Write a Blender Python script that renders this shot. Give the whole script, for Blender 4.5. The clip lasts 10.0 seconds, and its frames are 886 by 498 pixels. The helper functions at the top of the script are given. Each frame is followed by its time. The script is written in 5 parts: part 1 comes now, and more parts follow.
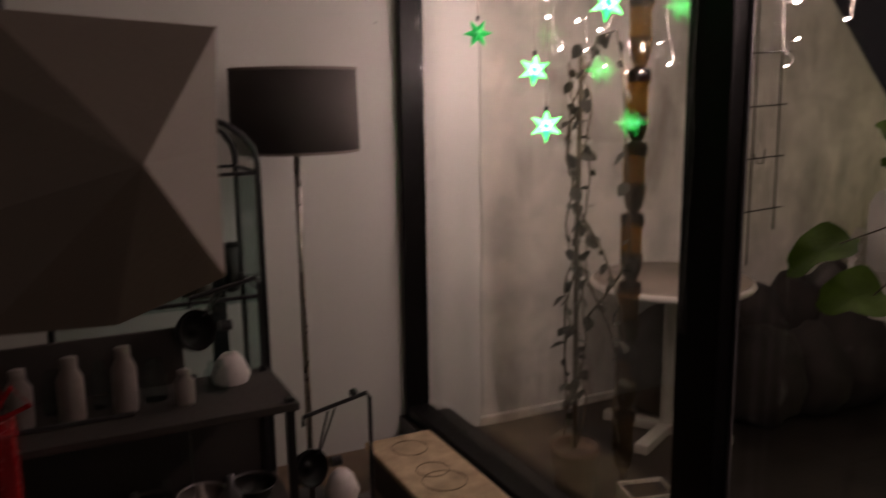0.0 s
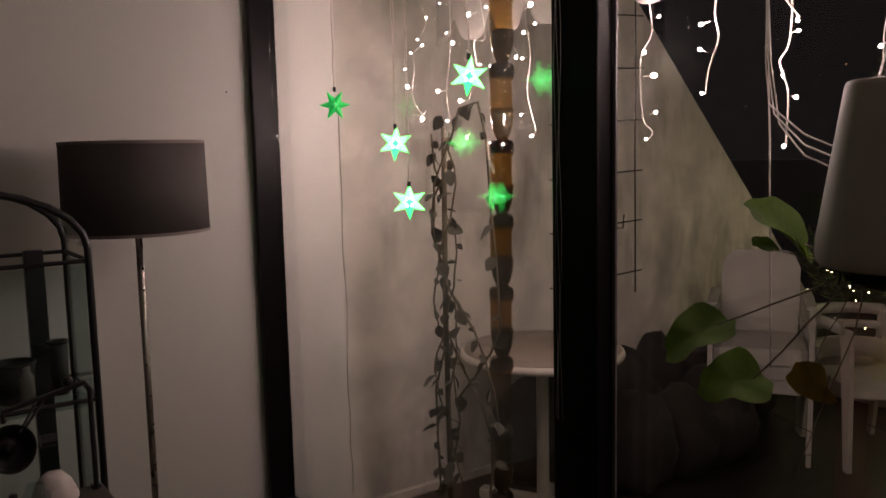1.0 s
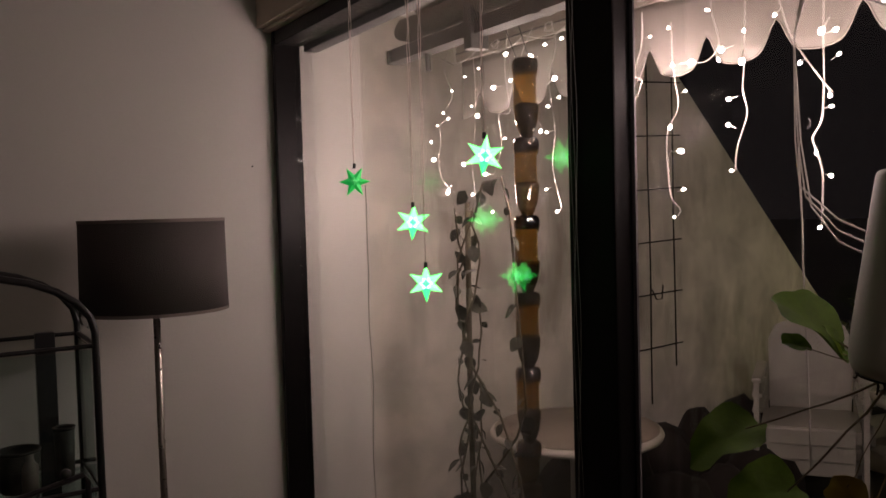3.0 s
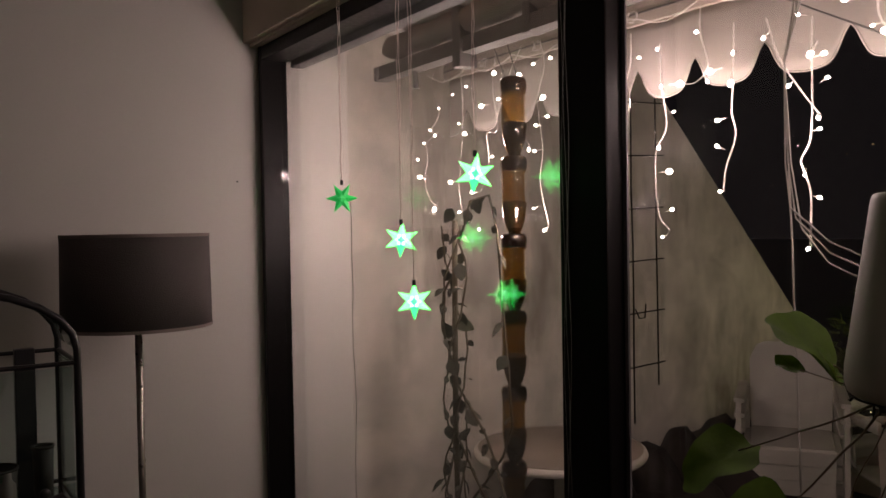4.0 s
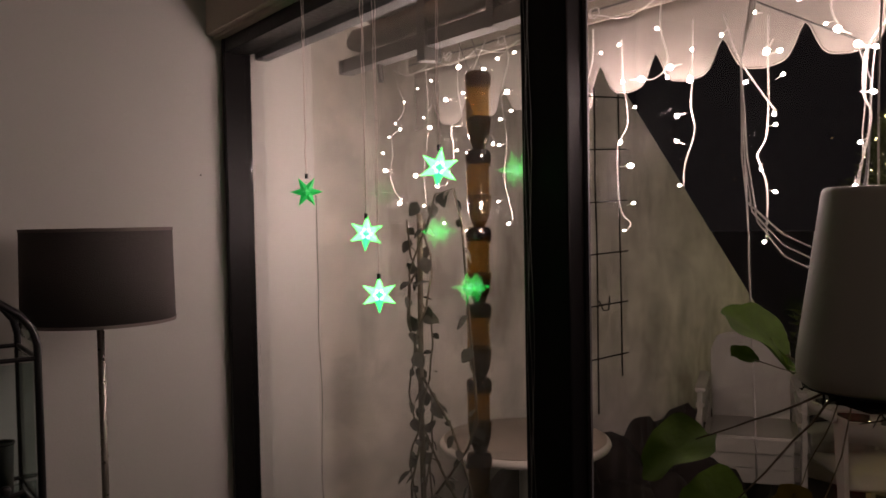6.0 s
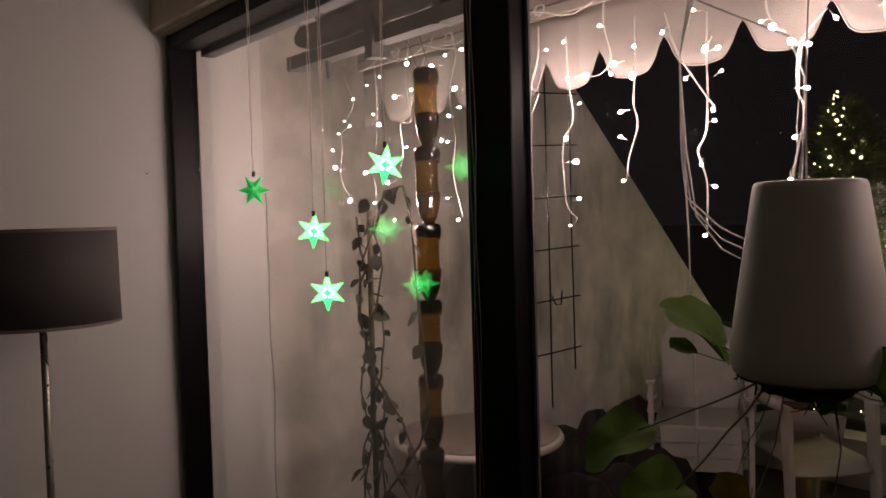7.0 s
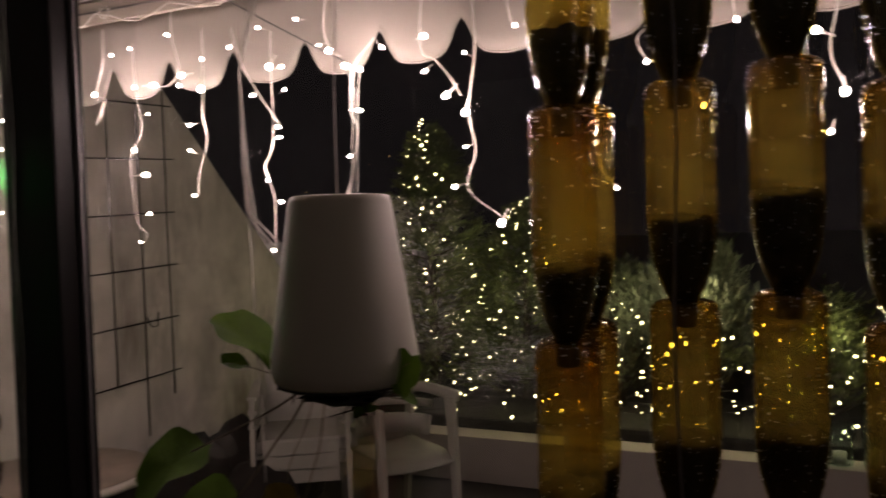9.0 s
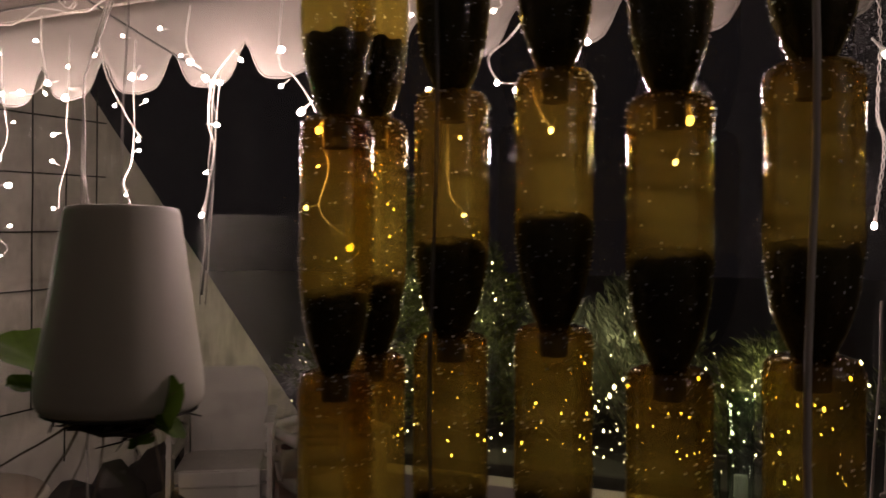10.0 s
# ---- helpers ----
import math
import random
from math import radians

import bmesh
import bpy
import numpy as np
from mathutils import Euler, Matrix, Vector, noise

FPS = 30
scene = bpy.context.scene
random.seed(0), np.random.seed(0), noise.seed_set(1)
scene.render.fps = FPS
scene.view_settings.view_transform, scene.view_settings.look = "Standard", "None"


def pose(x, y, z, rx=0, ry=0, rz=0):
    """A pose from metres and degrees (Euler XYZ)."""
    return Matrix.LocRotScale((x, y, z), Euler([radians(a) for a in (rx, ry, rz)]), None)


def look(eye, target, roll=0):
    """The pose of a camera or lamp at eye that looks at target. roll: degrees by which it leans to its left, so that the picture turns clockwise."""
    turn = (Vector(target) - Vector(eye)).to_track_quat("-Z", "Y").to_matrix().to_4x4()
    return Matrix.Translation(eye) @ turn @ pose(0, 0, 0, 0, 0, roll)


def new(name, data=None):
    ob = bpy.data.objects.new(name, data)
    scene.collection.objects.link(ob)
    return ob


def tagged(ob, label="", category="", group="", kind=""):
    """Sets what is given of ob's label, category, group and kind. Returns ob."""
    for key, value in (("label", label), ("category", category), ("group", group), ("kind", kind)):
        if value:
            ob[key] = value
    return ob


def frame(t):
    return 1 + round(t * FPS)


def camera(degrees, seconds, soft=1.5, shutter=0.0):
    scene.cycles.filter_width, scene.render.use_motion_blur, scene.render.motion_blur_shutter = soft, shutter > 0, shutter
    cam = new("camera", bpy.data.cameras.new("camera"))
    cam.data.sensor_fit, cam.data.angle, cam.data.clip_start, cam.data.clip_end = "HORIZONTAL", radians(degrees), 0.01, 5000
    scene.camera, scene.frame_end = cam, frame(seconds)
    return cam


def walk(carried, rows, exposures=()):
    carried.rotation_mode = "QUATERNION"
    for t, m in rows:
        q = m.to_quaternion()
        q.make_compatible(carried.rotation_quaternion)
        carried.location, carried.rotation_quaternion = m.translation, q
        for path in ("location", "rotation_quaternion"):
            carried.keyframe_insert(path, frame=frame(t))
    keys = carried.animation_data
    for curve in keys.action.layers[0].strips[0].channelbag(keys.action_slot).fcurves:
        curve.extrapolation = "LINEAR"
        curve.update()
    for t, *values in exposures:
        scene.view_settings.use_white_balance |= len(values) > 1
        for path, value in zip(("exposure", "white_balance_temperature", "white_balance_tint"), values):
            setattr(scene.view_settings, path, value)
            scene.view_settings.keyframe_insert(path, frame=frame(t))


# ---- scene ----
cam = camera(56.5, 10.0, 1.5, 0.5)
LEVEL = pose(0, 0, 0.2465, 0.09, 1.40, 1.50)
PATH = [
    (0, (0.2882, 0.1419, 1.3039), (1.0642, 1.6243, 1.0030), 0.5),
    (0.5, (0.3485, 0.1946, 1.3260), (1.2860, 1.5963, 1.1118), 0.0),
    (1, (0.3808, 0.2720, 1.3387), (1.3957, 1.6252, 1.1637), -0.1),
    (1.5, (0.4369, 0.2848, 1.3575), (1.4229, 1.6626, 1.2257), 0.9),
    (2, (0.5125, 0.2737, 1.3634), (1.4382, 1.6958, 1.2597), 1.0),
    (2.5, (0.5066, 0.2831, 1.3846), (1.4314, 1.7076, 1.3039), -0.1),
    (4, (0.4819, 0.3230, 1.3940), (1.4586, 1.7144, 1.3761), 0.2),
    (4.5, (0.4887, 0.3213, 1.3940), (1.4756, 1.7051, 1.3651), 0.1),
    (5, (0.4794, 0.3256, 1.3923), (1.4663, 1.7094, 1.3575), 0.4),
    (5.5, (0.4752, 0.3196, 1.3948), (1.4782, 1.6915, 1.3625), 0.4),
    (7, (0.4981, 0.2898, 1.3965), (1.5963, 1.5869, 1.3566), -0.5),
    (7.5, (0.5091, 0.2822, 1.3957), (1.6541, 1.5376, 1.3549), -0.4),
    (8, (0.5448, 0.2635, 1.3982), (1.8096, 1.3991, 1.3693), -0.3),
    (8.5, (0.5644, 0.2355, 1.3982), (2.0001, 1.1458, 1.3812), -0.8),
    (8.9, (0.5737, 0.2125, 1.3931), (2.1122, 0.9350, 1.3770), -1.1),
    (9, (0.5865, 0.2048, 1.3889), (2.1395, 0.8959, 1.3744), -1.2),
    (9.5, (0.6494, 0.0944, 1.3846), (2.2287, 0.7233, 1.3915), -0.8),
    (10, (0.7837, -0.0127, 1.3736), (2.3435, 0.6596, 1.4297), 1.0),
]
walk(cam, [(t, LEVEL @ look(eye, target, roll)) for t, eye, target, roll in PATH], ((0.0, 0.32), (0.6, 0.32), (1.6, 0.12), (2.6, 0.0), (10.0, 0.0)))

# ---- world and lights ----
world = bpy.data.worlds.new("night_sky")
scene.world = world
world.use_nodes = True
wnt = world.node_tree
wbg = wnt.nodes["Background"]
wgrad = wnt.nodes.new("ShaderNodeTexNoise")
wgrad.inputs["Scale"].default_value = 2.0
wramp = wnt.nodes.new("ShaderNodeValToRGB")
wramp.color_ramp.elements[0].color = (0.0035, 0.0028, 0.0035, 1)
wramp.color_ramp.elements[1].color = (0.008, 0.006, 0.0065, 1)
wnt.links.new(wgrad.outputs["Fac"], wramp.inputs["Fac"])
wnt.links.new(wramp.outputs["Color"], wbg.inputs["Color"])
wbg.inputs["Strength"].default_value = 1.0


def point_lamp(name, loc, watts, color, radius):
    data = bpy.data.lights.new(name, "POINT")
    data.energy, data.color, data.shadow_soft_size = watts, color, radius
    ob = new(name, data)
    ob.location = loc
    return ob


WARM = (1.0, 0.722, 0.69)
# the light of the icicle bulbs, gathered in a few lamps along the string
for y, z, watts in ((2.86, 1.70, 3.5), (2.62, 1.66, 4.4), (2.53, 1.90, 3.8), (2.28, 1.66, 4.4), (1.86, 1.95, 4.2), (1.62, 1.88, 4.2), (1.40, 1.80, 4.2), (1.15, 1.95, 4.2), (0.86, 1.85, 4.0), (0.47, 1.78, 5.0), (0.18, 1.85, 1.1), (-0.1, 1.80, 0.6)):
    point_lamp("icicle_lamp", (2.11, y, z), watts, WARM, 0.02)
# dim fill lamp added for the room's weak light, unseen behind the camera
point_lamp("room_fill_lamp", (0.9, -1.9, 2.3), 7.0, (1.0, 0.81, 0.76), 0.12)
# the glow of the fairy lights among the trees
for x, y, z, watts in ((5.7, 2.55, 1.45, 1.0), (5.6, 2.55, 1.0, 1.0), (5.7, 2.1, 1.15, 1.2), (5.7, 1.5, 1.1, 4.5), (5.6, 0.95, 1.15, 4.8), (5.6, 0.3, 0.95, 5.0)):
    point_lamp("fairy_lamp", (x, y, z), watts, (1.0, 0.86, 0.50), 0.05)


# ---- materials ----
def mat(name, color, rough=0.6, metal=0.0, var=0.25, scale=6.0, fine=60.0, bump=0.15, spec=0.5, dark=None, per_object=0.0):
    m = bpy.data.materials.new(name)
    m.use_nodes = True
    nt = m.node_tree
    bsdf = nt.nodes["Principled BSDF"]
    geo = nt.nodes.new("ShaderNodeTexCoord")
    big = nt.nodes.new("ShaderNodeTexNoise")
    big.inputs["Scale"].default_value, big.inputs["Detail"].default_value = scale, 6
    small = nt.nodes.new("ShaderNodeTexNoise")
    small.inputs["Scale"].default_value, small.inputs["Detail"].default_value = fine, 4
    for n in (big, small):
        nt.links.new(geo.outputs["Object"], n.inputs["Vector"])
    add = nt.nodes.new("ShaderNodeMath")
    add.operation = "MULTIPLY_ADD"
    add.inputs[1].default_value = 0.35
    nt.links.new(small.outputs["Fac"], add.inputs[0])
    nt.links.new(big.outputs["Fac"], add.inputs[2])
    ramp = nt.nodes.new("ShaderNodeValToRGB")
    ramp.color_ramp.elements[0].position, ramp.color_ramp.elements[1].position = 0.45, 0.9
    low = dark or tuple(c * (1 - var) for c in color)
    ramp.color_ramp.elements[0].color, ramp.color_ramp.elements[1].color = (*low, 1), (*color, 1)
    nt.links.new(add.outputs[0], ramp.inputs["Fac"])
    out = ramp.outputs["Color"]
    if per_object:
        info = nt.nodes.new("ShaderNodeObjectInfo")
        rng = nt.nodes.new("ShaderNodeMapRange")
        rng.inputs["To Min"].default_value, rng.inputs["To Max"].default_value = 1 - per_object, 1 + per_object
        hsv = nt.nodes.new("ShaderNodeHueSaturation")
        nt.links.new(info.outputs["Random"], rng.inputs["Value"])
        nt.links.new(rng.outputs[0], hsv.inputs["Value"])
        nt.links.new(out, hsv.inputs["Color"])
        out = hsv.outputs["Color"]
    nt.links.new(out, bsdf.inputs["Base Color"])
    rr = nt.nodes.new("ShaderNodeMapRange")
    rr.inputs["To Min"].default_value, rr.inputs["To Max"].default_value = max(0.03, rough - 0.12), min(1, rough + 0.12)
    nt.links.new(small.outputs["Fac"], rr.inputs["Value"])
    nt.links.new(rr.outputs[0], bsdf.inputs["Roughness"])
    bsdf.inputs["Metallic"].default_value = metal
    bsdf.inputs["Specular IOR Level"].default_value = spec
    if bump:
        b = nt.nodes.new("ShaderNodeBump")
        b.inputs["Strength"].default_value, b.inputs["Distance"].default_value = bump, 0.004
        nt.links.new(small.outputs["Fac"], b.inputs["Height"])
        nt.links.new(b.outputs[0], bsdf.inputs["Normal"])
    return m


def glass(name, tint, gloss=1.0, rough=0.02, wavy=0.0, milky=0.0, milky_tint=(1, 1, 1)):
    m = bpy.data.materials.new(name)
    m.use_nodes = True
    nt = m.node_tree
    nt.nodes.remove(nt.nodes["Principled BSDF"])
    out = nt.nodes["Material Output"]
    tr = nt.nodes.new("ShaderNodeBsdfTransparent")
    tr.inputs["Color"].default_value = (*tint, 1)
    gl = nt.nodes.new("ShaderNodeBsdfGlossy")
    gl.inputs["Roughness"].default_value = rough
    fr = nt.nodes.new("ShaderNodeLayerWeight")
    fr.inputs["Blend"].default_value = 0.5
    pw = nt.nodes.new("ShaderNodeMath")
    pw.operation = "POWER"
    pw.inputs[1].default_value = 5.0
    mul = nt.nodes.new("ShaderNodeMath")
    mul.operation = "MULTIPLY_ADD"
    mul.inputs[1].default_value, mul.inputs[2].default_value = 0.95 * gloss, 0.045 * gloss
    mul.use_clamp = True
    nt.links.new(fr.outputs["Facing"], pw.inputs[0])
    nt.links.new(pw.outputs[0], mul.inputs[0])
    mix = nt.nodes.new("ShaderNodeMixShader")
    nt.links.new(mul.outputs[0], mix.inputs[0])
    clear = tr.outputs[0]
    if milky:
        df = nt.nodes.new("ShaderNodeBsdfDiffuse")
        tl = nt.nodes.new("ShaderNodeBsdfTranslucent")
        tone = nt.nodes.new("ShaderNodeTexNoise")
        tone.inputs["Scale"].default_value = 14
        ramp = nt.nodes.new("ShaderNodeValToRGB")
        ramp.color_ramp.elements[0].position, ramp.color_ramp.elements[1].position = 0.35, 0.68
        ramp.color_ramp.elements[0].color = (milky_tint[0] * 0.55, milky_tint[1] * 0.42, milky_tint[2] * 0.4, 1)
        ramp.color_ramp.elements[1].color = (*milky_tint, 1)
        place = nt.nodes.new("ShaderNodeTexCoord")
        nt.links.new(place.outputs["Object"], tone.inputs["Vector"])
        nt.links.new(tone.outputs["Fac"], ramp.inputs["Fac"])
        for n in (df, tl):
            nt.links.new(ramp.outputs["Color"], n.inputs["Color"])
        half = nt.nodes.new("ShaderNodeMixShader")
        half.inputs[0].default_value = 0.93
        nt.links.new(df.outputs[0], half.inputs[1])
        nt.links.new(tl.outputs[0], half.inputs[2])
        body = nt.nodes.new("ShaderNodeMixShader")
        # condensation lies in uneven level streaks
        flat = nt.nodes.new("ShaderNodeMapping")
        flat.inputs["Scale"].default_value = (6, 6, 70)
        film = nt.nodes.new("ShaderNodeTexNoise")
        film.inputs["Scale"].default_value, film.inputs["Detail"].default_value = 1.6, 4
        wet = nt.nodes.new("ShaderNodeMapRange")
        wet.inputs["From Min"].default_value, wet.inputs["From Max"].default_value = 0.35, 0.70
        wet.inputs["To Min"].default_value, wet.inputs["To Max"].default_value = milky * 0.45, milky * 1.9
        nt.links.new(place.outputs["Object"], flat.inputs["Vector"])
        nt.links.new(flat.outputs[0], film.inputs["Vector"])
        nt.links.new(film.outputs["Fac"], wet.inputs["Value"])
        nt.links.new(wet.outputs[0], body.inputs[0])
        # the moulded base is thicker and darker than the drawn wall
        level = nt.nodes.new("ShaderNodeSeparateXYZ")
        thick = nt.nodes.new("ShaderNodeMapRange")
        thick.inputs["From Min"].default_value, thick.inputs["From Max"].default_value = 0.215, 0.275
        deep = nt.nodes.new("ShaderNodeMix")
        deep.data_type = "RGBA"
        deep.inputs[6].default_value = (*tint, 1)
        deep.inputs[7].default_value = (tint[0] * 0.84, tint[1] * 0.68, tint[2] * 0.45, 1)
        nt.links.new(place.outputs["Object"], level.inputs[0])
        nt.links.new(level.outputs["Z"], thick.inputs["Value"])
        nt.links.new(thick.outputs[0], deep.inputs[0])
        nt.links.new(deep.outputs[2], tr.inputs["Color"])
        nt.links.new(clear, body.inputs[1])
        nt.links.new(half.outputs[0], body.inputs[2])
        clear = body.outputs[0]
    nt.links.new(clear, mix.inputs[1])
    nt.links.new(gl.outputs[0], mix.inputs[2])
    nt.links.new(mix.outputs[0], out.inputs["Surface"])
    if wavy:
        tc = nt.nodes.new("ShaderNodeTexCoord")
        ns = nt.nodes.new("ShaderNodeTexNoise")
        ns.inputs["Scale"].default_value, ns.inputs["Detail"].default_value = 190, 2
        b = nt.nodes.new("ShaderNodeBump")
        b.inputs["Strength"].default_value, b.inputs["Distance"].default_value = wavy, 0.005
        nt.links.new(tc.outputs["Object"], ns.inputs["Vector"])
        nt.links.new(ns.outputs["Fac"], b.inputs["Height"])
        nt.links.new(b.outputs[0], gl.inputs["Normal"])
        nt.links.new(b.outputs[0], fr.inputs["Normal"])
    return m


def glow(name, color, strength):
    m = bpy.data.materials.new(name)
    m.use_nodes = True
    bsdf = m.node_tree.nodes["Principled BSDF"]
    bsdf.inputs["Base Color"].default_value = (*color, 1)
    bsdf.inputs["Emission Color"].default_value = (*color, 1)
    bsdf.inputs["Emission Strength"].default_value = strength
    return m


def weathered(name, color, stain, scale, amount):
    """Painted render with patches and long downward streaks of grime."""
    m = mat(name, color, 0.85, var=0.38, scale=5.5, fine=38, bump=0.18)
    nt = m.node_tree
    bsdf = nt.nodes["Principled BSDF"]
    base = bsdf.inputs["Base Color"].links[0].from_socket
    tc = nt.nodes.new("ShaderNodeTexCoord")
    mp = nt.nodes.new("ShaderNodeMapping")
    mp.inputs["Scale"].default_value = (4.0, 4.0, 1.1)
    ns = nt.nodes.new("ShaderNodeTexNoise")
    ns.inputs["Scale"].default_value, ns.inputs["Detail"].default_value, ns.inputs["Roughness"].default_value = scale, 8, 0.65
    pt = nt.nodes.new("ShaderNodeTexNoise")
    pt.inputs["Scale"].default_value, pt.inputs["Detail"].default_value = 1.3, 3
    nt.links.new(tc.outputs["Object"], mp.inputs["Vector"])
    nt.links.new(mp.outputs[0], ns.inputs["Vector"])
    nt.links.new(tc.outputs["Object"], pt.inputs["Vector"])
    mul = nt.nodes.new("ShaderNodeMath")
    mul.operation = "MULTIPLY"
    nt.links.new(ns.outputs["Fac"], mul.inputs[0])
    nt.links.new(pt.outputs["Fac"], mul.inputs[1])
    rp = nt.nodes.new("ShaderNodeMapRange")
    rp.inputs["From Min"].default_value, rp.inputs["From Max"].default_value = 0.24, 0.42
    rp.inputs["To Max"].default_value = amount
    nt.links.new(mul.outputs[0], rp.inputs["Value"])
    mx = nt.nodes.new("ShaderNodeMix")
    mx.data_type = "RGBA"
    nt.links.new(rp.outputs[0], mx.inputs[0])
    nt.links.new(base, mx.inputs[6])
    mx.inputs[7].default_value = (*stain, 1)
    nt.links.new(mx.outputs[2], bsdf.inputs["Base Color"])
    return m


M_WALL = mat("interior_wall_paint", (0.468, 0.463, 0.432), 0.8, var=0.08, scale=1.2, fine=150, bump=0.12)
M_HOUSE = mat("outer_house_paint", (0.80, 0.755, 0.72), 0.85, var=0.08, scale=1.5, fine=90, bump=0.2)
M_GARDEN = weathered("weathered_garden_wall", (0.82, 0.745, 0.67), (0.23, 0.20, 0.165), 1.5, 0.85)
M_CEIL = mat("ceiling_paint", (0.6, 0.57, 0.52), 0.9, var=0.05)
M_FLOOR = mat("dark_floor_boards", (0.16, 0.11, 0.07), 0.5, var=0.4)
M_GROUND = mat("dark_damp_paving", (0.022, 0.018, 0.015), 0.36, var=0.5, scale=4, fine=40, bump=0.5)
M_BLACK = mat("black_lacquered_frame", (0.006, 0.0055, 0.0055), 0.38, var=0.3, scale=9, bump=0.04, spec=0.12)
M_STRIP = mat("grey_track_strip", (0.09, 0.085, 0.09), 0.45, var=0.2)
M_GREYBOX = mat("grey_shutter_rail", (0.125, 0.12, 0.122), 0.6, var=0.2, scale=10)
M_LINTEL = mat("beige_lintel_paint", (0.42, 0.36, 0.29), 0.75, var=0.1)
M_SOFFIT = mat("varnished_soffit_wood", (0.36, 0.20, 0.10), 0.5, var=0.35, scale=8)
M_CORK = mat("pale_chipboard", (0.50, 0.38, 0.24), 0.8, var=0.45, scale=14, fine=120, bump=0.3)
M_SHADE = mat("dark_shade_fabric", (0.062, 0.052, 0.05), 0.9, var=0.15, scale=4, fine=260, bump=0.35)
M_SHADEIN = mat("shade_lining", (0.16, 0.13, 0.12), 0.9, var=0.1)
M_STEEL = mat("brushed_steel", (0.32, 0.29, 0.26), 0.3, 0.9, var=0.15, bump=0.03)
M_DARKMETAL = mat("black_painted_metal", (0.018, 0.018, 0.02), 0.4, 0.2, var=0.3, bump=0.05)
M_RUST = mat("rusty_rebar", (0.035, 0.028, 0.024), 0.8, 0.3, var=0.5, scale=20)
M_CLEARPANE = glass("clean_window_glass", (0.97, 0.985, 0.975), 1.15, 0.0)
M_PANE = glass("window_glass", (0.96, 0.98, 0.965), 1.35, 0.0)
pn = M_PANE.node_tree
spots = pn.nodes.new("ShaderNodeTexVoronoi")
spots.inputs["Scale"].default_value = 400
patch = pn.nodes.new("ShaderNodeTexNoise")
patch.inputs["Scale"].default_value = 3.0
where = pn.nodes.new("ShaderNodeTexCoord")
size = pn.nodes.new("ShaderNodeMath")
size.operation = "LESS_THAN"
area = pn.nodes.new("ShaderNodeMapRange")
area.inputs["From Min"].default_value, area.inputs["From Max"].default_value = 0.52, 0.76
area.inputs["To Max"].default_value = 0.27
thin = pn.nodes.new("ShaderNodeMath")
thin.operation = "MULTIPLY"
thin.inputs[1].default_value = 0.5
dust = pn.nodes.new("ShaderNodeBsdfTranslucent")
dust.inputs["Color"].default_value = (0.7, 0.7, 0.7, 1)
dusty = pn.nodes.new("ShaderNodeMixShader")
pn.links.new(where.outputs["Object"], spots.inputs["Vector"])
pn.links.new(where.outputs["Object"], patch.inputs["Vector"])
pn.links.new(patch.outputs["Fac"], area.inputs["Value"])
pn.links.new(spots.outputs["Distance"], size.inputs[0])
pn.links.new(area.outputs[0], size.inputs[1])
pn.links.new(size.outputs[0], thin.inputs[0])
pout = pn.nodes["Material Output"]
pn.links.new(thin.outputs[0], dusty.inputs[0])
pn.links.new(pout.inputs["Surface"].links[0].from_socket, dusty.inputs[1])
pn.links.new(dust.outputs[0], dusty.inputs[2])
pn.links.new(dusty.outputs[0], pout.inputs["Surface"])
M_CASEGLASS = glass("cabinet_glass", (0.86, 0.93, 0.92), 1.0, 0.01)
M_AMBER = glass("amber_bottle_plastic", (0.645, 0.57, 0.23), 1.0, 0.03, 0.16, 0.09, (0.82, 0.70, 0.24))
# shaded copy of the amber plastic: darker tint offsets the lamps close by
M_DARKAMBER = glass("darkened_amber_plastic", (0.55, 0.40, 0.16), 1.2, 0.03, 0.22, 0.03, (0.50, 0.36, 0.12))
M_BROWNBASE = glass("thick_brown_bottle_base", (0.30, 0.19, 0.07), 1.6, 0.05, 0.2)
M_DULLJAR = mat("dull_grey_jar", (0.24, 0.205, 0.19), 0.35, var=0.35, scale=9)
M_BULBGLASS = mat("unlit_white_bulb", (0.55, 0.50, 0.48), 0.3, var=0.1)
# pale bead material, stands in for glints along the bottle edges
M_DROP = bpy.data.materials.new("droplet_glint")
M_DROP.use_nodes = True
dn = M_DROP.node_tree
dlens = dn.nodes.new("ShaderNodeBsdfTranslucent")
dlens.inputs["Color"].default_value = (0.95, 0.95, 0.95, 1)
dskin = dn.nodes.new("ShaderNodeBsdfGlossy")
dskin.inputs["Roughness"].default_value = 0.12
dmix = dn.nodes.new("ShaderNodeMixShader")
dmix.inputs[0].default_value = 0.16
dn.links.new(dlens.outputs[0], dmix.inputs[1])
dn.links.new(dskin.outputs[0], dmix.inputs[2])
dn.links.new(dmix.outputs[0], dn.nodes["Material Output"].inputs["Surface"])
M_SOIL = mat("potting_soil", (0.018, 0.013, 0.010), 0.9, var=0.6, scale=60, fine=200, bump=0.8)
M_WHITEPOT = mat("matt_white_ceramic", (0.325, 0.315, 0.27), 0.6, var=0.05, scale=5, fine=180, bump=0.05)
M_LEAF = mat("round_green_leaf", (0.062, 0.110, 0.012), 0.7, var=0.5, scale=14, fine=90, bump=0.25, spec=0.12)
lnt = M_LEAF.node_tree
lsolid = lnt.nodes["Principled BSDF"]
lthin = lnt.nodes.new("ShaderNodeBsdfTranslucent")
lmix = lnt.nodes.new("ShaderNodeMixShader")
lmix.inputs[0].default_value = 0.42
lnt.links.new(lsolid.inputs["Base Color"].links[0].from_socket, lthin.inputs["Color"])
lnt.links.new(lsolid.outputs[0], lmix.inputs[1])
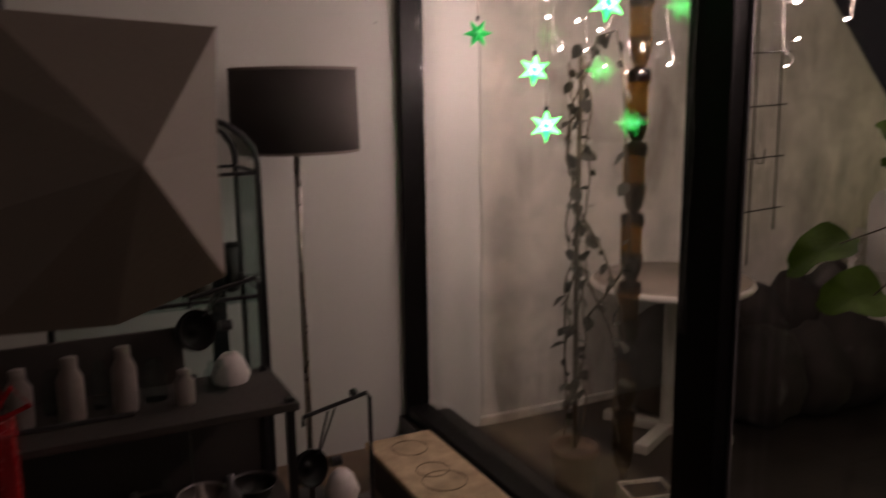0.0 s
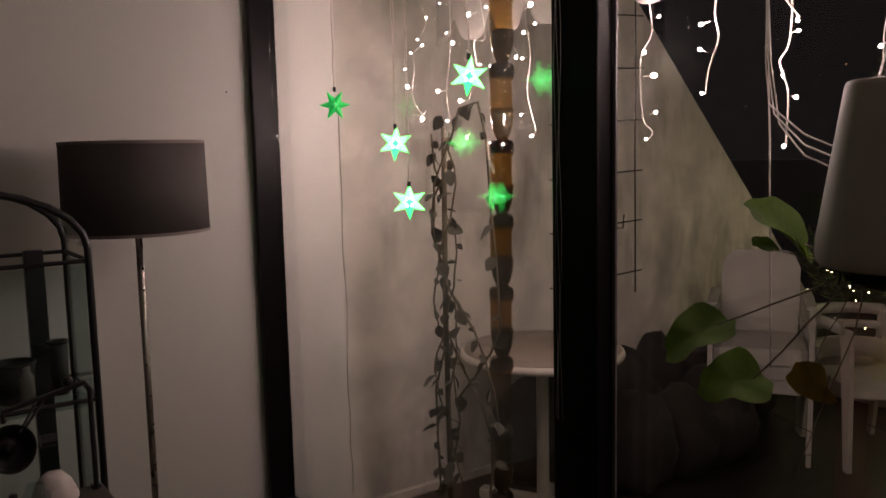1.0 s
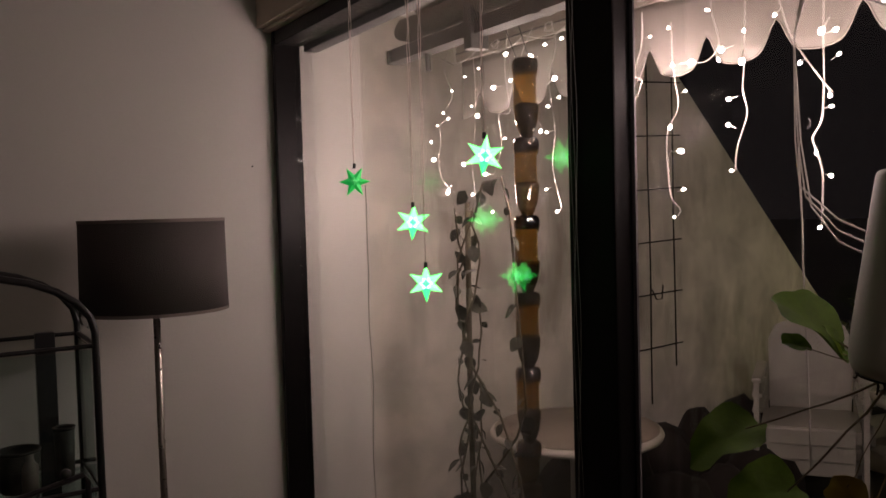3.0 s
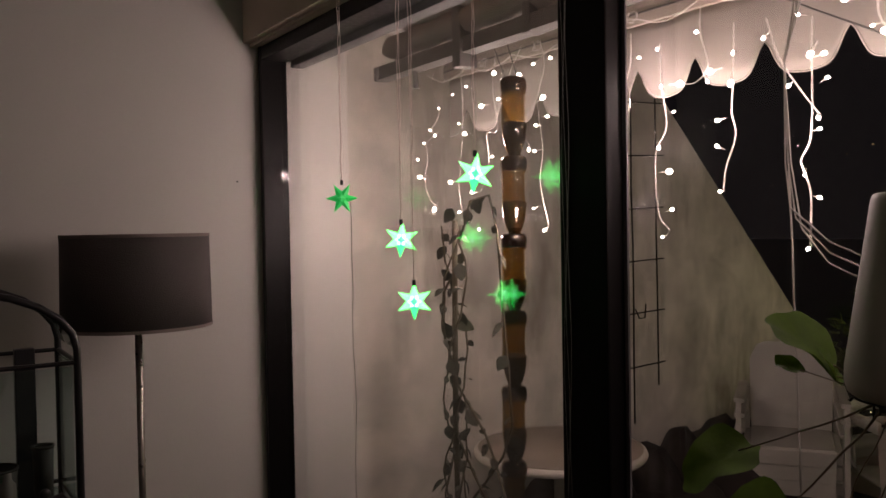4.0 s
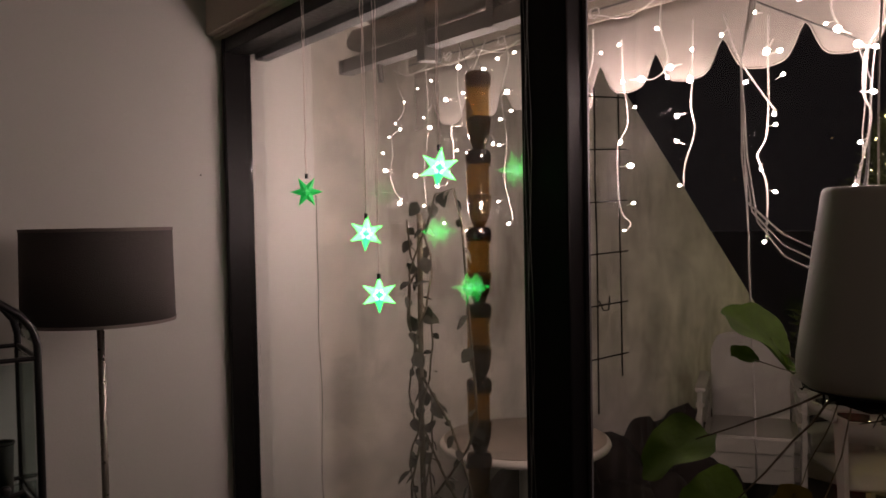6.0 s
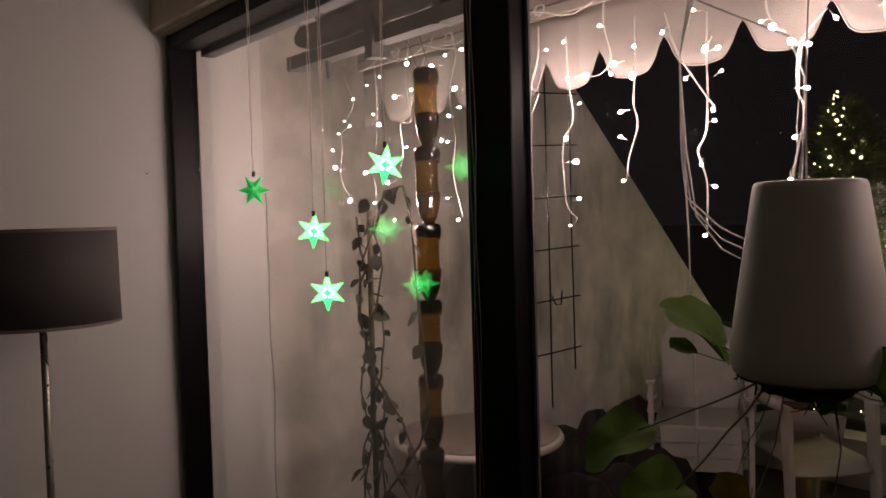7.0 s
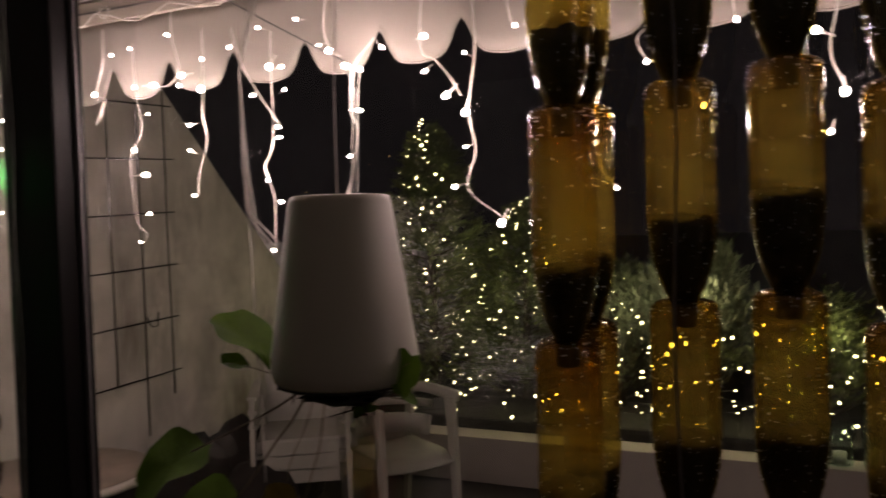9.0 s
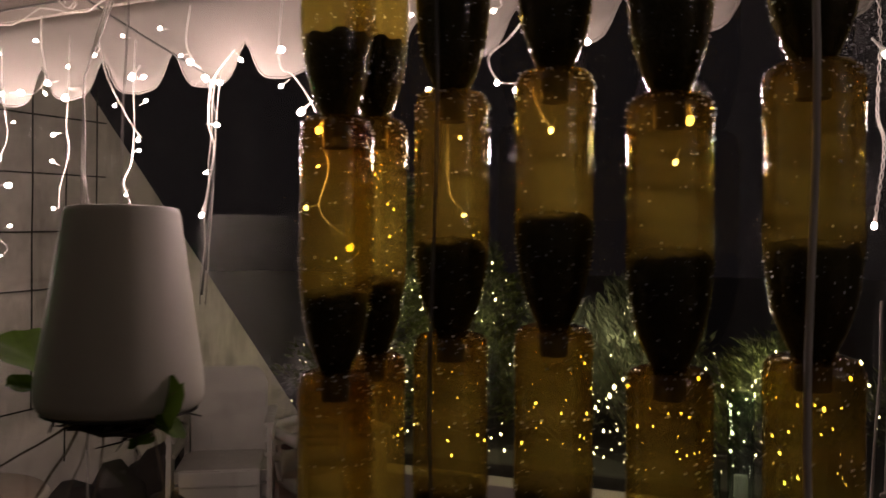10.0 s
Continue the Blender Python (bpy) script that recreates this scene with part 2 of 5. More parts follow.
lnt.links.new(lthin.outputs[0], lmix.inputs[2])
lnt.links.new(lmix.outputs[0], lnt.nodes["Material Output"].inputs["Surface"])
M_OLDLEAF = mat("yellowing_leaf", (0.32, 0.24, 0.03), 0.55, var=0.4, scale=20)
M_STEM = mat("brown_plant_stem", (0.10, 0.075, 0.04), 0.7, var=0.3)
M_VINELEAF = mat("dull_vine_leaf", (0.058, 0.056, 0.036), 0.85, var=0.45, scale=25, per_object=0.35)
M_CONIFER = mat("conifer_needles", (0.10, 0.125, 0.032), 0.7, var=0.6, scale=6)
M_GREYGREEN = mat("grey_green_needles", (0.105, 0.12, 0.07), 0.7, var=0.5, scale=6)
M_BARK = mat("tree_bark", (0.06, 0.045, 0.03), 0.9, var=0.5)
M_STAR = glow("lit_green_plastic", (0.03, 0.95, 0.13), 3.6)
M_STARPALE = glow("pale_lit_green_plastic", (0.115, 1.0, 0.17), 4.6)
M_STARHOT = glow("green_led_core", (0.40, 1.0, 0.70), 6.0)
M_BULB = glow("warm_white_led", (1.0, 0.82, 0.72), 34.0)
M_FAIRY = glow("yellow_white_led", (1.0, 0.80, 0.38), 16.0)
M_WIRE = mat("clear_wire_insulation", (0.62, 0.57, 0.53), 0.3, var=0.15, fine=300)
M_SHINYWIRE = mat("shiny_wire", (0.5, 0.5, 0.5), 0.2, 0.8, var=0.5, fine=90)
M_COPPER = mat("thin_bare_wire", (0.80, 0.72, 0.66), 0.3, 0.5, var=0.3, fine=200)
M_CABLE = mat("grey_cable", (0.06, 0.055, 0.055), 0.5)
M_CORD = mat("white_hanging_cord", (0.42, 0.39, 0.36), 0.7)
M_AWNING = mat("cream_awning_cloth", (0.25, 0.222, 0.20), 0.85, var=0.10, scale=5, fine=400, bump=0.3)
M_ALU = mat("cream_awning_bar", (0.34, 0.30, 0.26), 0.45, 0.1, var=0.12)
M_ARM = mat("grey_awning_arm", (0.15, 0.138, 0.134), 0.5, 0.2, var=0.25, scale=12)
M_ROLL = mat("rolled_cloth", (0.25, 0.21, 0.185), 0.85, var=0.35, scale=8)
M_PLASTIC = mat("white_garden_plastic", (0.46, 0.43, 0.375), 0.45, var=0.26, scale=7, fine=70, bump=0.05)
M_MARBLE = mat("worn_white_tabletop", (0.58, 0.52, 0.46), 0.5, var=0.25, scale=7)
M_TOPWORN = mat("worn_brown_table_face", (0.30, 0.24, 0.195), 0.55, var=0.45, scale=9, fine=40)
M_ROCK = mat("dark_brown_rock", (0.024, 0.017, 0.013), 0.95, var=0.6, scale=7, fine=50, bump=0.8)
M_TERRA = mat("brown_terracotta", (0.075, 0.042, 0.028), 0.85, var=0.4, scale=9)
M_PARAPET = mat("white_parapet_render", (0.50, 0.44, 0.40), 0.85, var=0.12, scale=3)
M_DARKTOP = mat("dark_planter_soil", (0.035, 0.033, 0.03), 0.9, var=0.5, scale=14, bump=0.6)
M_PANELA = mat("grey_faceted_card", (0.215, 0.18, 0.155), 0.8, var=0.08, scale=3, fine=200)
M_JAR = mat("pale_jar_ceramic", (0.22, 0.17, 0.15), 0.5, var=0.2)
M_RED = mat("red_gift_wrap", (0.32, 0.012, 0.016), 0.25, var=0.4, scale=20)
M_ROUGHWOOD = mat("dark_rack_wood", (0.045, 0.037, 0.033), 0.6, var=0.4)


# ---- mesh helpers ----
def mesh_of(name, bm, material, smooth=False):
    me = bpy.data.meshes.new(name)
    if smooth:
        for f in bm.faces:
            f.smooth = True
    bm.to_mesh(me)
    bm.free()
    me.materials.append(material)
    return me


def part(name, bm, material, parent=None, label="", smooth=False):
    ob = new(name, mesh_of(name, bm, material, smooth))
    if parent:
        ob.parent = parent
    if label:
        ob["label"] = label
    return ob


def thing(name, label, category, loc=(0, 0, 0), group="", kind=""):
    ob = new(name)
    ob.location = loc
    ob.empty_display_size = 0.05
    return tagged(ob, label, category, group, kind)


def box(x0, y0, z0, x1, y1, z1, bevel=0.0, bm=None):
    b = bm or bmesh.new()
    r = bmesh.ops.create_cube(b, size=1)
    bmesh.ops.scale(b, vec=(x1 - x0, y1 - y0, z1 - z0), verts=r["verts"])
    bmesh.ops.translate(b, vec=((x0 + x1) / 2, (y0 + y1) / 2, (z0 + z1) / 2), verts=r["verts"])
    if bevel:
        es = [e for e in b.edges if all(v in r["verts"] for v in e.verts)] if bm else b.edges[:]
        bmesh.ops.bevel(b, geom=es, offset=bevel, segments=2, affect="EDGES", profile=0.6)
    return b


def lathe(profile, seg=28, cx=0.0, cy=0.0, bm=None, gap=None):
    """Turned shape from (radius, height) pairs; gap leaves an angular window open between two heights."""
    b = bm or bmesh.new()
    rings = []
    for r, z in profile:
        rings.append([b.verts.new((cx + r * math.cos(a * 2 * math.pi / seg), cy + r * math.sin(a * 2 * math.pi / seg), z)) for a in range(seg)])
    for i in range(len(rings) - 1):
        for a in range(seg):
            if gap:
                zm = (profile[i][1] + profile[i + 1][1]) / 2
                ang = (a + 0.5) * 360 / seg
                if gap[0] < ang < gap[1] and gap[2] < zm < gap[3]:
                    continue
            c = (a + 1) % seg
            b.faces.new((rings[i][a], rings[i][c], rings[i + 1][c], rings[i + 1][a]))
    return b


def tube(points, r, seg=6, bm=None, r_end=None):
    b = bm or bmesh.new()
    pts = [Vector(p) for p in points]
    prev = None
    side = None
    for i, p in enumerate(pts):
        d = (pts[min(i + 1, len(pts) - 1)] - pts[max(i - 1, 0)]).normalized()
        ref = side if side is not None else (Vector((1, 0, 0)) if abs(d.x) < 0.8 else Vector((0, 1, 0)))
        u = (ref - d * ref.dot(d)).normalized()
        side = u
        w = d.cross(u)
        rr = r if r_end is None else r + (r_end - r) * i / (len(pts) - 1)
        ring = [b.verts.new(p + (u * math.cos(k * 2 * math.pi / seg) + w * math.sin(k * 2 * math.pi / seg)) * rr) for k in range(seg)]
        if prev:
            for k in range(seg):
                b.faces.new((prev[k], prev[(k + 1) % seg], ring[(k + 1) % seg], ring[k]))
        else:
            b.faces.new(ring[::-1])
        prev = ring
    b.faces.new(prev)
    return b


def curve_pts(a, b, n, wob, rng, sag=0.0):
    """A line from a to b with a slight waver and sag."""
    a, b = Vector(a), Vector(b)
    out = []
    for i in range(n + 1):
        f = i / n
        p = a.lerp(b, f)
        e = math.sin(f * math.pi)
        k = min(1, 4 * e)
        out.append(p + Vector((rng.uniform(-wob, wob) * k, rng.uniform(-wob, wob) * k, -sag * e)))
    return out


def prism(poly, axis, a, b):
    """Polygon extruded along an axis from a to b; poly gives the two other coordinates."""
    bm = bmesh.new()
    def at(p, v):
        return {"x": (v, p[0], p[1]), "y": (p[0], v, p[1]), "z": (p[0], p[1], v)}[axis]
    lo, hi = [bm.verts.new(at(p, a)) for p in poly], [bm.verts.new(at(p, b)) for p in poly]
    bm.faces.new(lo[::-1])
    bm.faces.new(hi)
    for i in range(len(poly)):
        j = (i + 1) % len(poly)
        bm.faces.new((lo[i], lo[j], hi[j], hi[i]))
    bmesh.ops.recalc_face_normals(bm, faces=bm.faces[:])
    return bm


def structure(name, bm, material, label, category):
    return tagged(part(name, bm, material), label, category, kind="structure")


def icosphere(r, sub=1, scale=(1, 1, 1), loc=(0, 0, 0), bm=None):
    b = bm or bmesh.new()
    v = bmesh.ops.create_icosphere(b, subdivisions=sub, radius=r)["verts"]
    bmesh.ops.scale(b, vec=scale, verts=v)
    bmesh.ops.translate(b, vec=loc, verts=v)
    return b


# ---- structure ----
D = 3.383
structure("floor", box(-3.2, -3.0, -0.05, 1.66, D, 0.0), M_FLOOR, "dark wooden room floor in shade", "floor")
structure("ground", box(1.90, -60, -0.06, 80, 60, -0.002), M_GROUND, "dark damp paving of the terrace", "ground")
structure("wall_far", box(-3.2, D, 0, 1.72, D + 0.2, 2.75), M_WALL, "plain pale painted room wall", "wall")
structure("wall_left", box(-3.4, -3.2, 0, -3.2, D + 0.2, 2.75), M_WALL, "plain pale painted room wall", "wall")
structure("wall_back", box(-3.2, -3.2, 0, 1.9, -3.0, 2.75), M_WALL, "plain pale painted room wall", "wall")
structure("wall_window_end", box(1.66, -3.0, 0, 1.9, -1.62, 2.345), M_WALL, "plain pale painted wall beside the window", "wall")
structure("ceiling", box(-3.2, -3.0, 2.75, 1.9, D, 2.85), M_CEIL, "plain pale ceiling", "ceiling")
structure("lintel", box(1.63, -3.0, 2.352, 1.88, D, 2.75, 0.004), M_LINTEL, "beige painted lintel over the window", "lintel")
structure("trim", box(1.655, -1.6, 2.338, 1.70, D, 2.352, 0.003), M_LINTEL, "narrow beige moulding over the window", "trim")
structure("plinth", box(1.66, -1.62, 0, 1.90, D, 0.12), M_GROUND, "low dark plinth under the window", "plinth")
structure("wall_outer", box(1.722, D - 0.018, 0, 2.06, D + 0.2, 3.0), M_HOUSE, "pale pinkish outer house wall", "wall")
slope = [(2.06, 0), (5.95, 0), (5.95, 0.24), (3.30, 3.0), (2.06, 3.0)]
structure("wall_garden", prism(slope, "y", D, D + 0.18), M_GARDEN, "stained garden wall with a sloping top", "wall")
structure("skirting", prism([(2.06, 0.0), (3.3, 0.0), (3.3, 0.03), (2.06, 0.04)], "y", D - 0.03, D), M_GARDEN, "rough cement strip along the garden wall", "trim")
structure("parapet", box(5.3, -6, 0, 5.5, D, 0.285, 0.006), M_PARAPET, "low white rendered parapet", "wall")
structure("planting_bed", box(5.5, -8, 0, 8.5, 6.0, 0.36, 0.03), M_DARKTOP, "dark planting bed behind the parapet", "bed")

# window: two sliding panes in black frames
win = thing("window_1", "tall black-framed sliding window reaching almost to the floor", "window", kind="structure")
part("jamb", box(1.68, 3.334, 0.12, 1.785, D - 0.02, 2.345, 0.004), M_BLACK, win)
part("head_frame", box(1.682, -1.60, 2.285, 1.785, 3.333, 2.337, 0.003), M_BLACK, win)
part("bottom_frame", box(1.682, -1.60, 0.12, 1.785, 3.333, 0.175, 0.004), M_BLACK, win)
part("end_jamb", box(1.68, -1.62, 0.176, 1.85, -1.55, 2.284, 0.004), M_BLACK, win)
s1 = part("sash_stile", box(1.70, 1.535, 0.176, 1.752, 1.676, 2.284, 0.005), M_BLACK, win)
part("sash_stile", box(1.757, 1.60, 0.176, 1.83, 1.70, 2.40, 0.004), M_BLACK, win)
part("track_strip", box(1.752, 1.556, 0.18, 1.757, 1.576, 2.28), M_STRIP, win, "thin grey track strip")
part("track_strip", box(1.746, 1.524, 0.18, 1.752, 1.534, 2.28, 0.001), M_STRIP, win, "thin grey track strip")
part("outer_head", box(1.787, -1.60, 2.30, 1.86, 1.60, 2.42, 0.004), M_BLACK, win)
p1 = part("pane", box(1.758, 1.702, 0.176, 1.762, 3.333, 2.284), M_CLEARPANE, win)
p2 = part("pane", box(1.806, -1.55, 0.13, 1.810, 1.599, 2.299), M_PANE, win)
p3 = part("pane", box(1.775, 1.702, 0.176, 1.779, 3.333, 2.284), M_CLEARPANE, win)
p1.visible_shadow = p2.visible_shadow = p3.visible_shadow = False

rail = tagged(part("shutter_rail", box(1.79, 1.702, 2.262, 1.845, 3.31, 2.36, 0.004), M_GREYBOX), "weathered grey shutter rail over the outer pane", "rail", kind="structure")
structure("soffit", prism([(1.86, 1.6), (2.6, 1.6), (2.6, 2.5), (1.86, 3.12)], "z", 2.40, 2.42), M_SOFFIT, "varnished wooden soffit board", "soffit")
structure("eaves", box(1.882, -3.0, 2.44, 2.6, 3.3, 2.5), M_HOUSE, "pale underside of the eaves", "eaves")

# ---- things in the room ----
def floor_lamp(x, y):
    t = thing("floor_lamp", "tall unlit floor lamp with a dark drum shade on steel pole", "floor lamp", (x, y, 0))
    shade = part("shade", lathe([(0.219, 1.35), (0.221, 1.35), (0.217, 1.63), (0.214, 1.63), (0.216, 1.352), (0.219, 1.35)], 48), M_SHADE, t, "dark grey-brown fabric drum shade", True)
    rim = lathe([(0.2222, 1.346), (0.2222, 1.356)], 48)
    rim2 = lathe([(0.2185, 1.622), (0.2185, 1.632)], 48)
    part("upper_rim", rim2, M_SHADEIN, shade, "", True)
    part("lower_rim", rim, M_SHADEIN, shade, "", True)
    part("shade_ring", tube([(0.21 * math.cos(a), 0.21 * math.sin(a), 1.60) for a in [k * math.pi / 12 for k in range(25)]], 0.003), M_STEEL, shade)
    part("pole", lathe([(0.0001, 0.03), (0.011, 0.03), (0.011, 1.50), (0.0001, 1.50)], 16), M_STEEL, t, "thin brushed steel pole", True)
    part("base", lathe([(0.0001, 0.0), (0.14, 0.0), (0.14, 0.018), (0.12, 0.028), (0.0001, 0.03)], 36), M_DARKMETAL, t, "", True)
    part("socket", lathe([(0.0001, 1.47), (0.02, 1.47), (0.02, 1.56), (0.0001, 1.56)], 16), M_DARKMETAL, t)
    return t


floor_lamp(1.124, 2.975)

# faceted object close to the camera
fac = bmesh.new()
V = [fac.verts.new(p) for p in ((0.372, 0.675, 1.503), (0.455, 0.850, 1.598), (0.452, 0.862, 1.500), (0.450, 0.850, 1.391), (0.290, 0.838, 1.607), (0.262, 0.835, 1.572), (0.262, 0.845, 1.365), (0.36, 0.85, 1.36), (0.13, 0.86, 1.49), (0.30, 1.02, 1.49), (0.262, 0.80, 1.46))]
pend = thing("faceted_pendant", "grey faceted geometric pendant shade, unlit", "pendant shade", (0.31, 0.86, 1.49))
mid = Vector((0.31, 0.86, 1.49))
for f in ((0, 1, 4), (0, 4, 5), (0, 2, 1), (0, 3, 2), (0, 7, 3), (0, 6, 7), (0, 10, 6), (0, 5, 10), (10, 5, 8), (10, 8, 6), (5, 4, 8), (1, 2, 9), (2, 3, 9), (3, 7, 9), (7, 6, 9), (6, 8, 9), (8, 4, 9), (4, 1, 9)):
    outer = [V[i].co - mid for i in f]
    bm = bmesh.new()
    hi = [bm.verts.new(p) for p in outer]
    lo = [bm.verts.new(p * 0.985) for p in outer]
    bm.faces.new(hi)
    bm.faces.new(lo[::-1])
    for i in range(3):
        bm.faces.new((hi[i], lo[i], lo[(i + 1) % 3], hi[(i + 1) % 3]))
    bmesh.ops.recalc_face_normals(bm, faces=bm.faces[:])
    part("facet", bm, M_PANELA, pend)
fac.free()
tagged(part("pendant_cord", tube([(0.30, 0.90, 1.585), (0.30, 0.90, 2.75)], 0.003), M_CABLE), "thin dark cord from the ceiling to the pendant", "cord")

# glass case with an arched black frame
case = thing("glass_case", "tall glass display case with an arched black metal frame", "display case")
X0, X1, Y0, Y1, ZB, ZT = 0.30, 0.858, 2.44, 2.72, 0.0, 1.36


def arch(y):
    pts = [(X1, y, ZB), (X1, y, ZT)]
    for k in range(1, 13):
        a = k / 12 * math.pi
        pts.append(((X0 + X1) / 2 + (X1 - X0) / 2 * math.cos(a), y, ZT + 0.15 * math.sin(a)))
    pts.append((X0, y, ZB))
    return pts


for y in (Y0, Y1):
    part("frame_arch", tube(arch(y), 0.009, 8), M_DARKMETAL, case, "", True)
for z in (0.62, 0.98, 1.33):
    for a, b in (((X0, Y0), (X1, Y0)), ((X1, Y0), (X1, Y1)), ((X0, Y1), (X1, Y1))):
        part("frame_bar", tube([(*a, z), (*b, z)], 0.006, 6), M_DARKMETAL, case)
part("upright", box(0.752, Y1 - 0.02, 0.0, 0.800, Y1 + 0.01, 1.34, 0.003), M_DARKMETAL, case, "broad black upright")
for z in (0.60, 0.96):
    part("shelf", box(X0 + 0.01, Y0 + 0.012, z, X1 - 0.01, Y1 - 0.022, z + 0.012, 0.002), M_CASEGLASS, case, "clear glass shelf")
part("front_glass", box(X0 + 0.012, Y0 + 0.002, 0.02, X1 - 0.012, Y0 + 0.006, 1.32), M_CASEGLASS, case)
part("side_glass", box(X1 - 0.004, Y0 + 0.012, 0.02, X1, Y1 - 0.012, 1.32), M_CASEGLASS, case)
hood = bmesh.new()
prev = None
for k in range(13):
    a = k / 12 * math.pi
    px, pz = (X0 + X1) / 2 + (X1 - X0) / 2 * math.cos(a), ZT + 0.15 * math.sin(a)
    row = [hood.verts.new((px, Y0 + 0.01, pz)), hood.verts.new((px, Y1 - 0.01, pz))]
    if prev:
        hood.faces.new((prev[0], prev[1], row[1], row[0]))
    prev = row
part("hood_glass", hood, M_CASEGLASS, case, "arched glass hood", True)
rng = random.Random(4)
for i in range(9):
    x, z = 0.36 + 0.05 * i + rng.uniform(-0.01, 0.01), (0.612, 0.972)[i % 2]
    r, h = rng.uniform(0.018, 0.03), rng.uniform(0.06, 0.14)
    j = part("jar", lathe([(0.0001, 0), (r, 0), (r, h * 0.7), (r * 0.55, h * 0.82), (r * 0.55, h), (0.0001, h)], 16), M_JAR if i % 3 else M_ROUGHWOOD, None, "", True)
    j.location = (x, 2.58 + rng.uniform(-0.06, 0.06), z)
    tagged(j, "small pale ceramic jar on the glass shelf" if i % 3 else "small dark jar on the glass shelf", "jar", "jars in the display case")

# dark baskets on the upper glass shelf
for x, w, h in ((0.69, 0.10, 0.10), (0.795, 0.05, 0.14)):
    bk = thing("basket", "small dark woven basket on the glass shelf", "basket", (x, 2.57, 0.972), "baskets in the case")
    part("body", lathe([(0.0001, 0.002), (w * 0.42, 0.002), (w * 0.5, h), (w * 0.46, h), (w * 0.40, 0.01), (0.0001, 0.008)], 20), M_ROUGHWOOD, bk, "", True)
    part("rim", tube([(w * 0.49 * math.cos(q * math.pi / 10), w * 0.49 * math.sin(q * math.pi / 10), h) for q in range(21)], 0.004, 6), M_ROUGHWOOD, bk, "", True)

# dark rack with jars in front of the case
rack = thing("rack", "dark metal and wood rack holding jars", "rack")
for x in (0.0, 0.80):
    for y in (2.0, 2.26):
        part("post", box(x - 0.01, y - 0.01, 0, x + 0.01, y + 0.01, 0.84 if x < 0.1 else 0.83, 0.002), M_DARKMETAL, rack)
for z in (0.25, 0.52, 0.82):
    part("shelf", box(-0.02, 1.98, z - 0.02, 0.82, 2.28, z, 0.003), M_ROUGHWOOD, rack)
part("back_panel", box(0.02, 2.262, 0.02, 0.60, 2.274, 0.965, 0.002), M_ROUGHWOOD, rack, "dark stained back board")
part("back_panel", box(0.602, 2.262, 0.02, 0.81, 2.274, 0.80, 0.002), M_ROUGHWOOD, rack, "dark stained back board")
part("front_rail", tube([(0.0, 1.985, 0.86), (0.45, 1.985, 0.86)], 0.006), M_DARKMETAL, rack)
for x, y, r, h, pale in ((0.13, 2.16, 0.034, 0.12, 0), (0.225, 2.12, 0.028, 0.135, 1), (0.292, 2.19, 0.024, 0.10, 0), (0.33, 2.11, 0.029, 0.15, 1), (0.395, 2.18, 0.022, 0.11, 0), (0.445, 2.12, 0.028, 0.155, 1), (0.515, 2.17, 0.030, 0.10, 0), (0.575, 2.10, 0.024, 0.085, 1), (0.66, 2.16, 0.030, 0.075, 0)):
    j = part("jar", lathe([(0.0001, 0), (r * 0.92, 0), (r, 0.01), (r, h * 0.68), (r * 0.6, h * 0.84), (r * 0.64, h * 0.87), (r * 0.64, h), (0.0001, h)], 18), M_DULLJAR if pale else M_CASEGLASS, None, "", True)
    j.location = (x, y, 0.82)
    tagged(j, "dull grey lidded jar standing on the rack" if pale else "clear glass bottle standing on the rack", "jar", "jars on the rack")
for i in range(10):
    x, y, r, h = 0.08 + 0.072 * i, 2.03 + rng.uniform(0, 0.04), rng.uniform(0.018, 0.030), rng.uniform(0.09, 0.19)
    j = part("bottle", lathe([(0.0001, 0), (r, 0), (r, h * 0.55), (r * 0.4, h * 0.75), (r * 0.36, h), (0.0001, h)], 16), (M_CASEGLASS, M_DULLJAR, M_STRIP)[i % 3], None, "", True)
    j.location = (x, y, 0.52)
    tagged(j, ("clear glass bottle on the lower rack shelf", "dull grey bottle on the lower rack shelf", "dark slim bottle on the lower rack shelf")[i % 3], "bottle", "bottles on the rack")
for i in range(6):
    h = 0.10 + 0.03 * rng.random()
    j = part("bowl", lathe([(0.0001, 0), (0.03, 0), (0.06, h * 0.5), (0.062, h * 0.52), (0.028, 0.006), (0.0001, 0.006)], 20), M_ROUGHWOOD if i % 2 else M_DULLJAR, None, "", True)
    j.location = (0.1 + 0.125 * i, 2.12, 0.52)
    tagged(j, "dark wooden bowl on the lower rack shelf" if i % 2 else "dull grey bowl on the lower rack shelf", "bowl", "bowls on the rack")


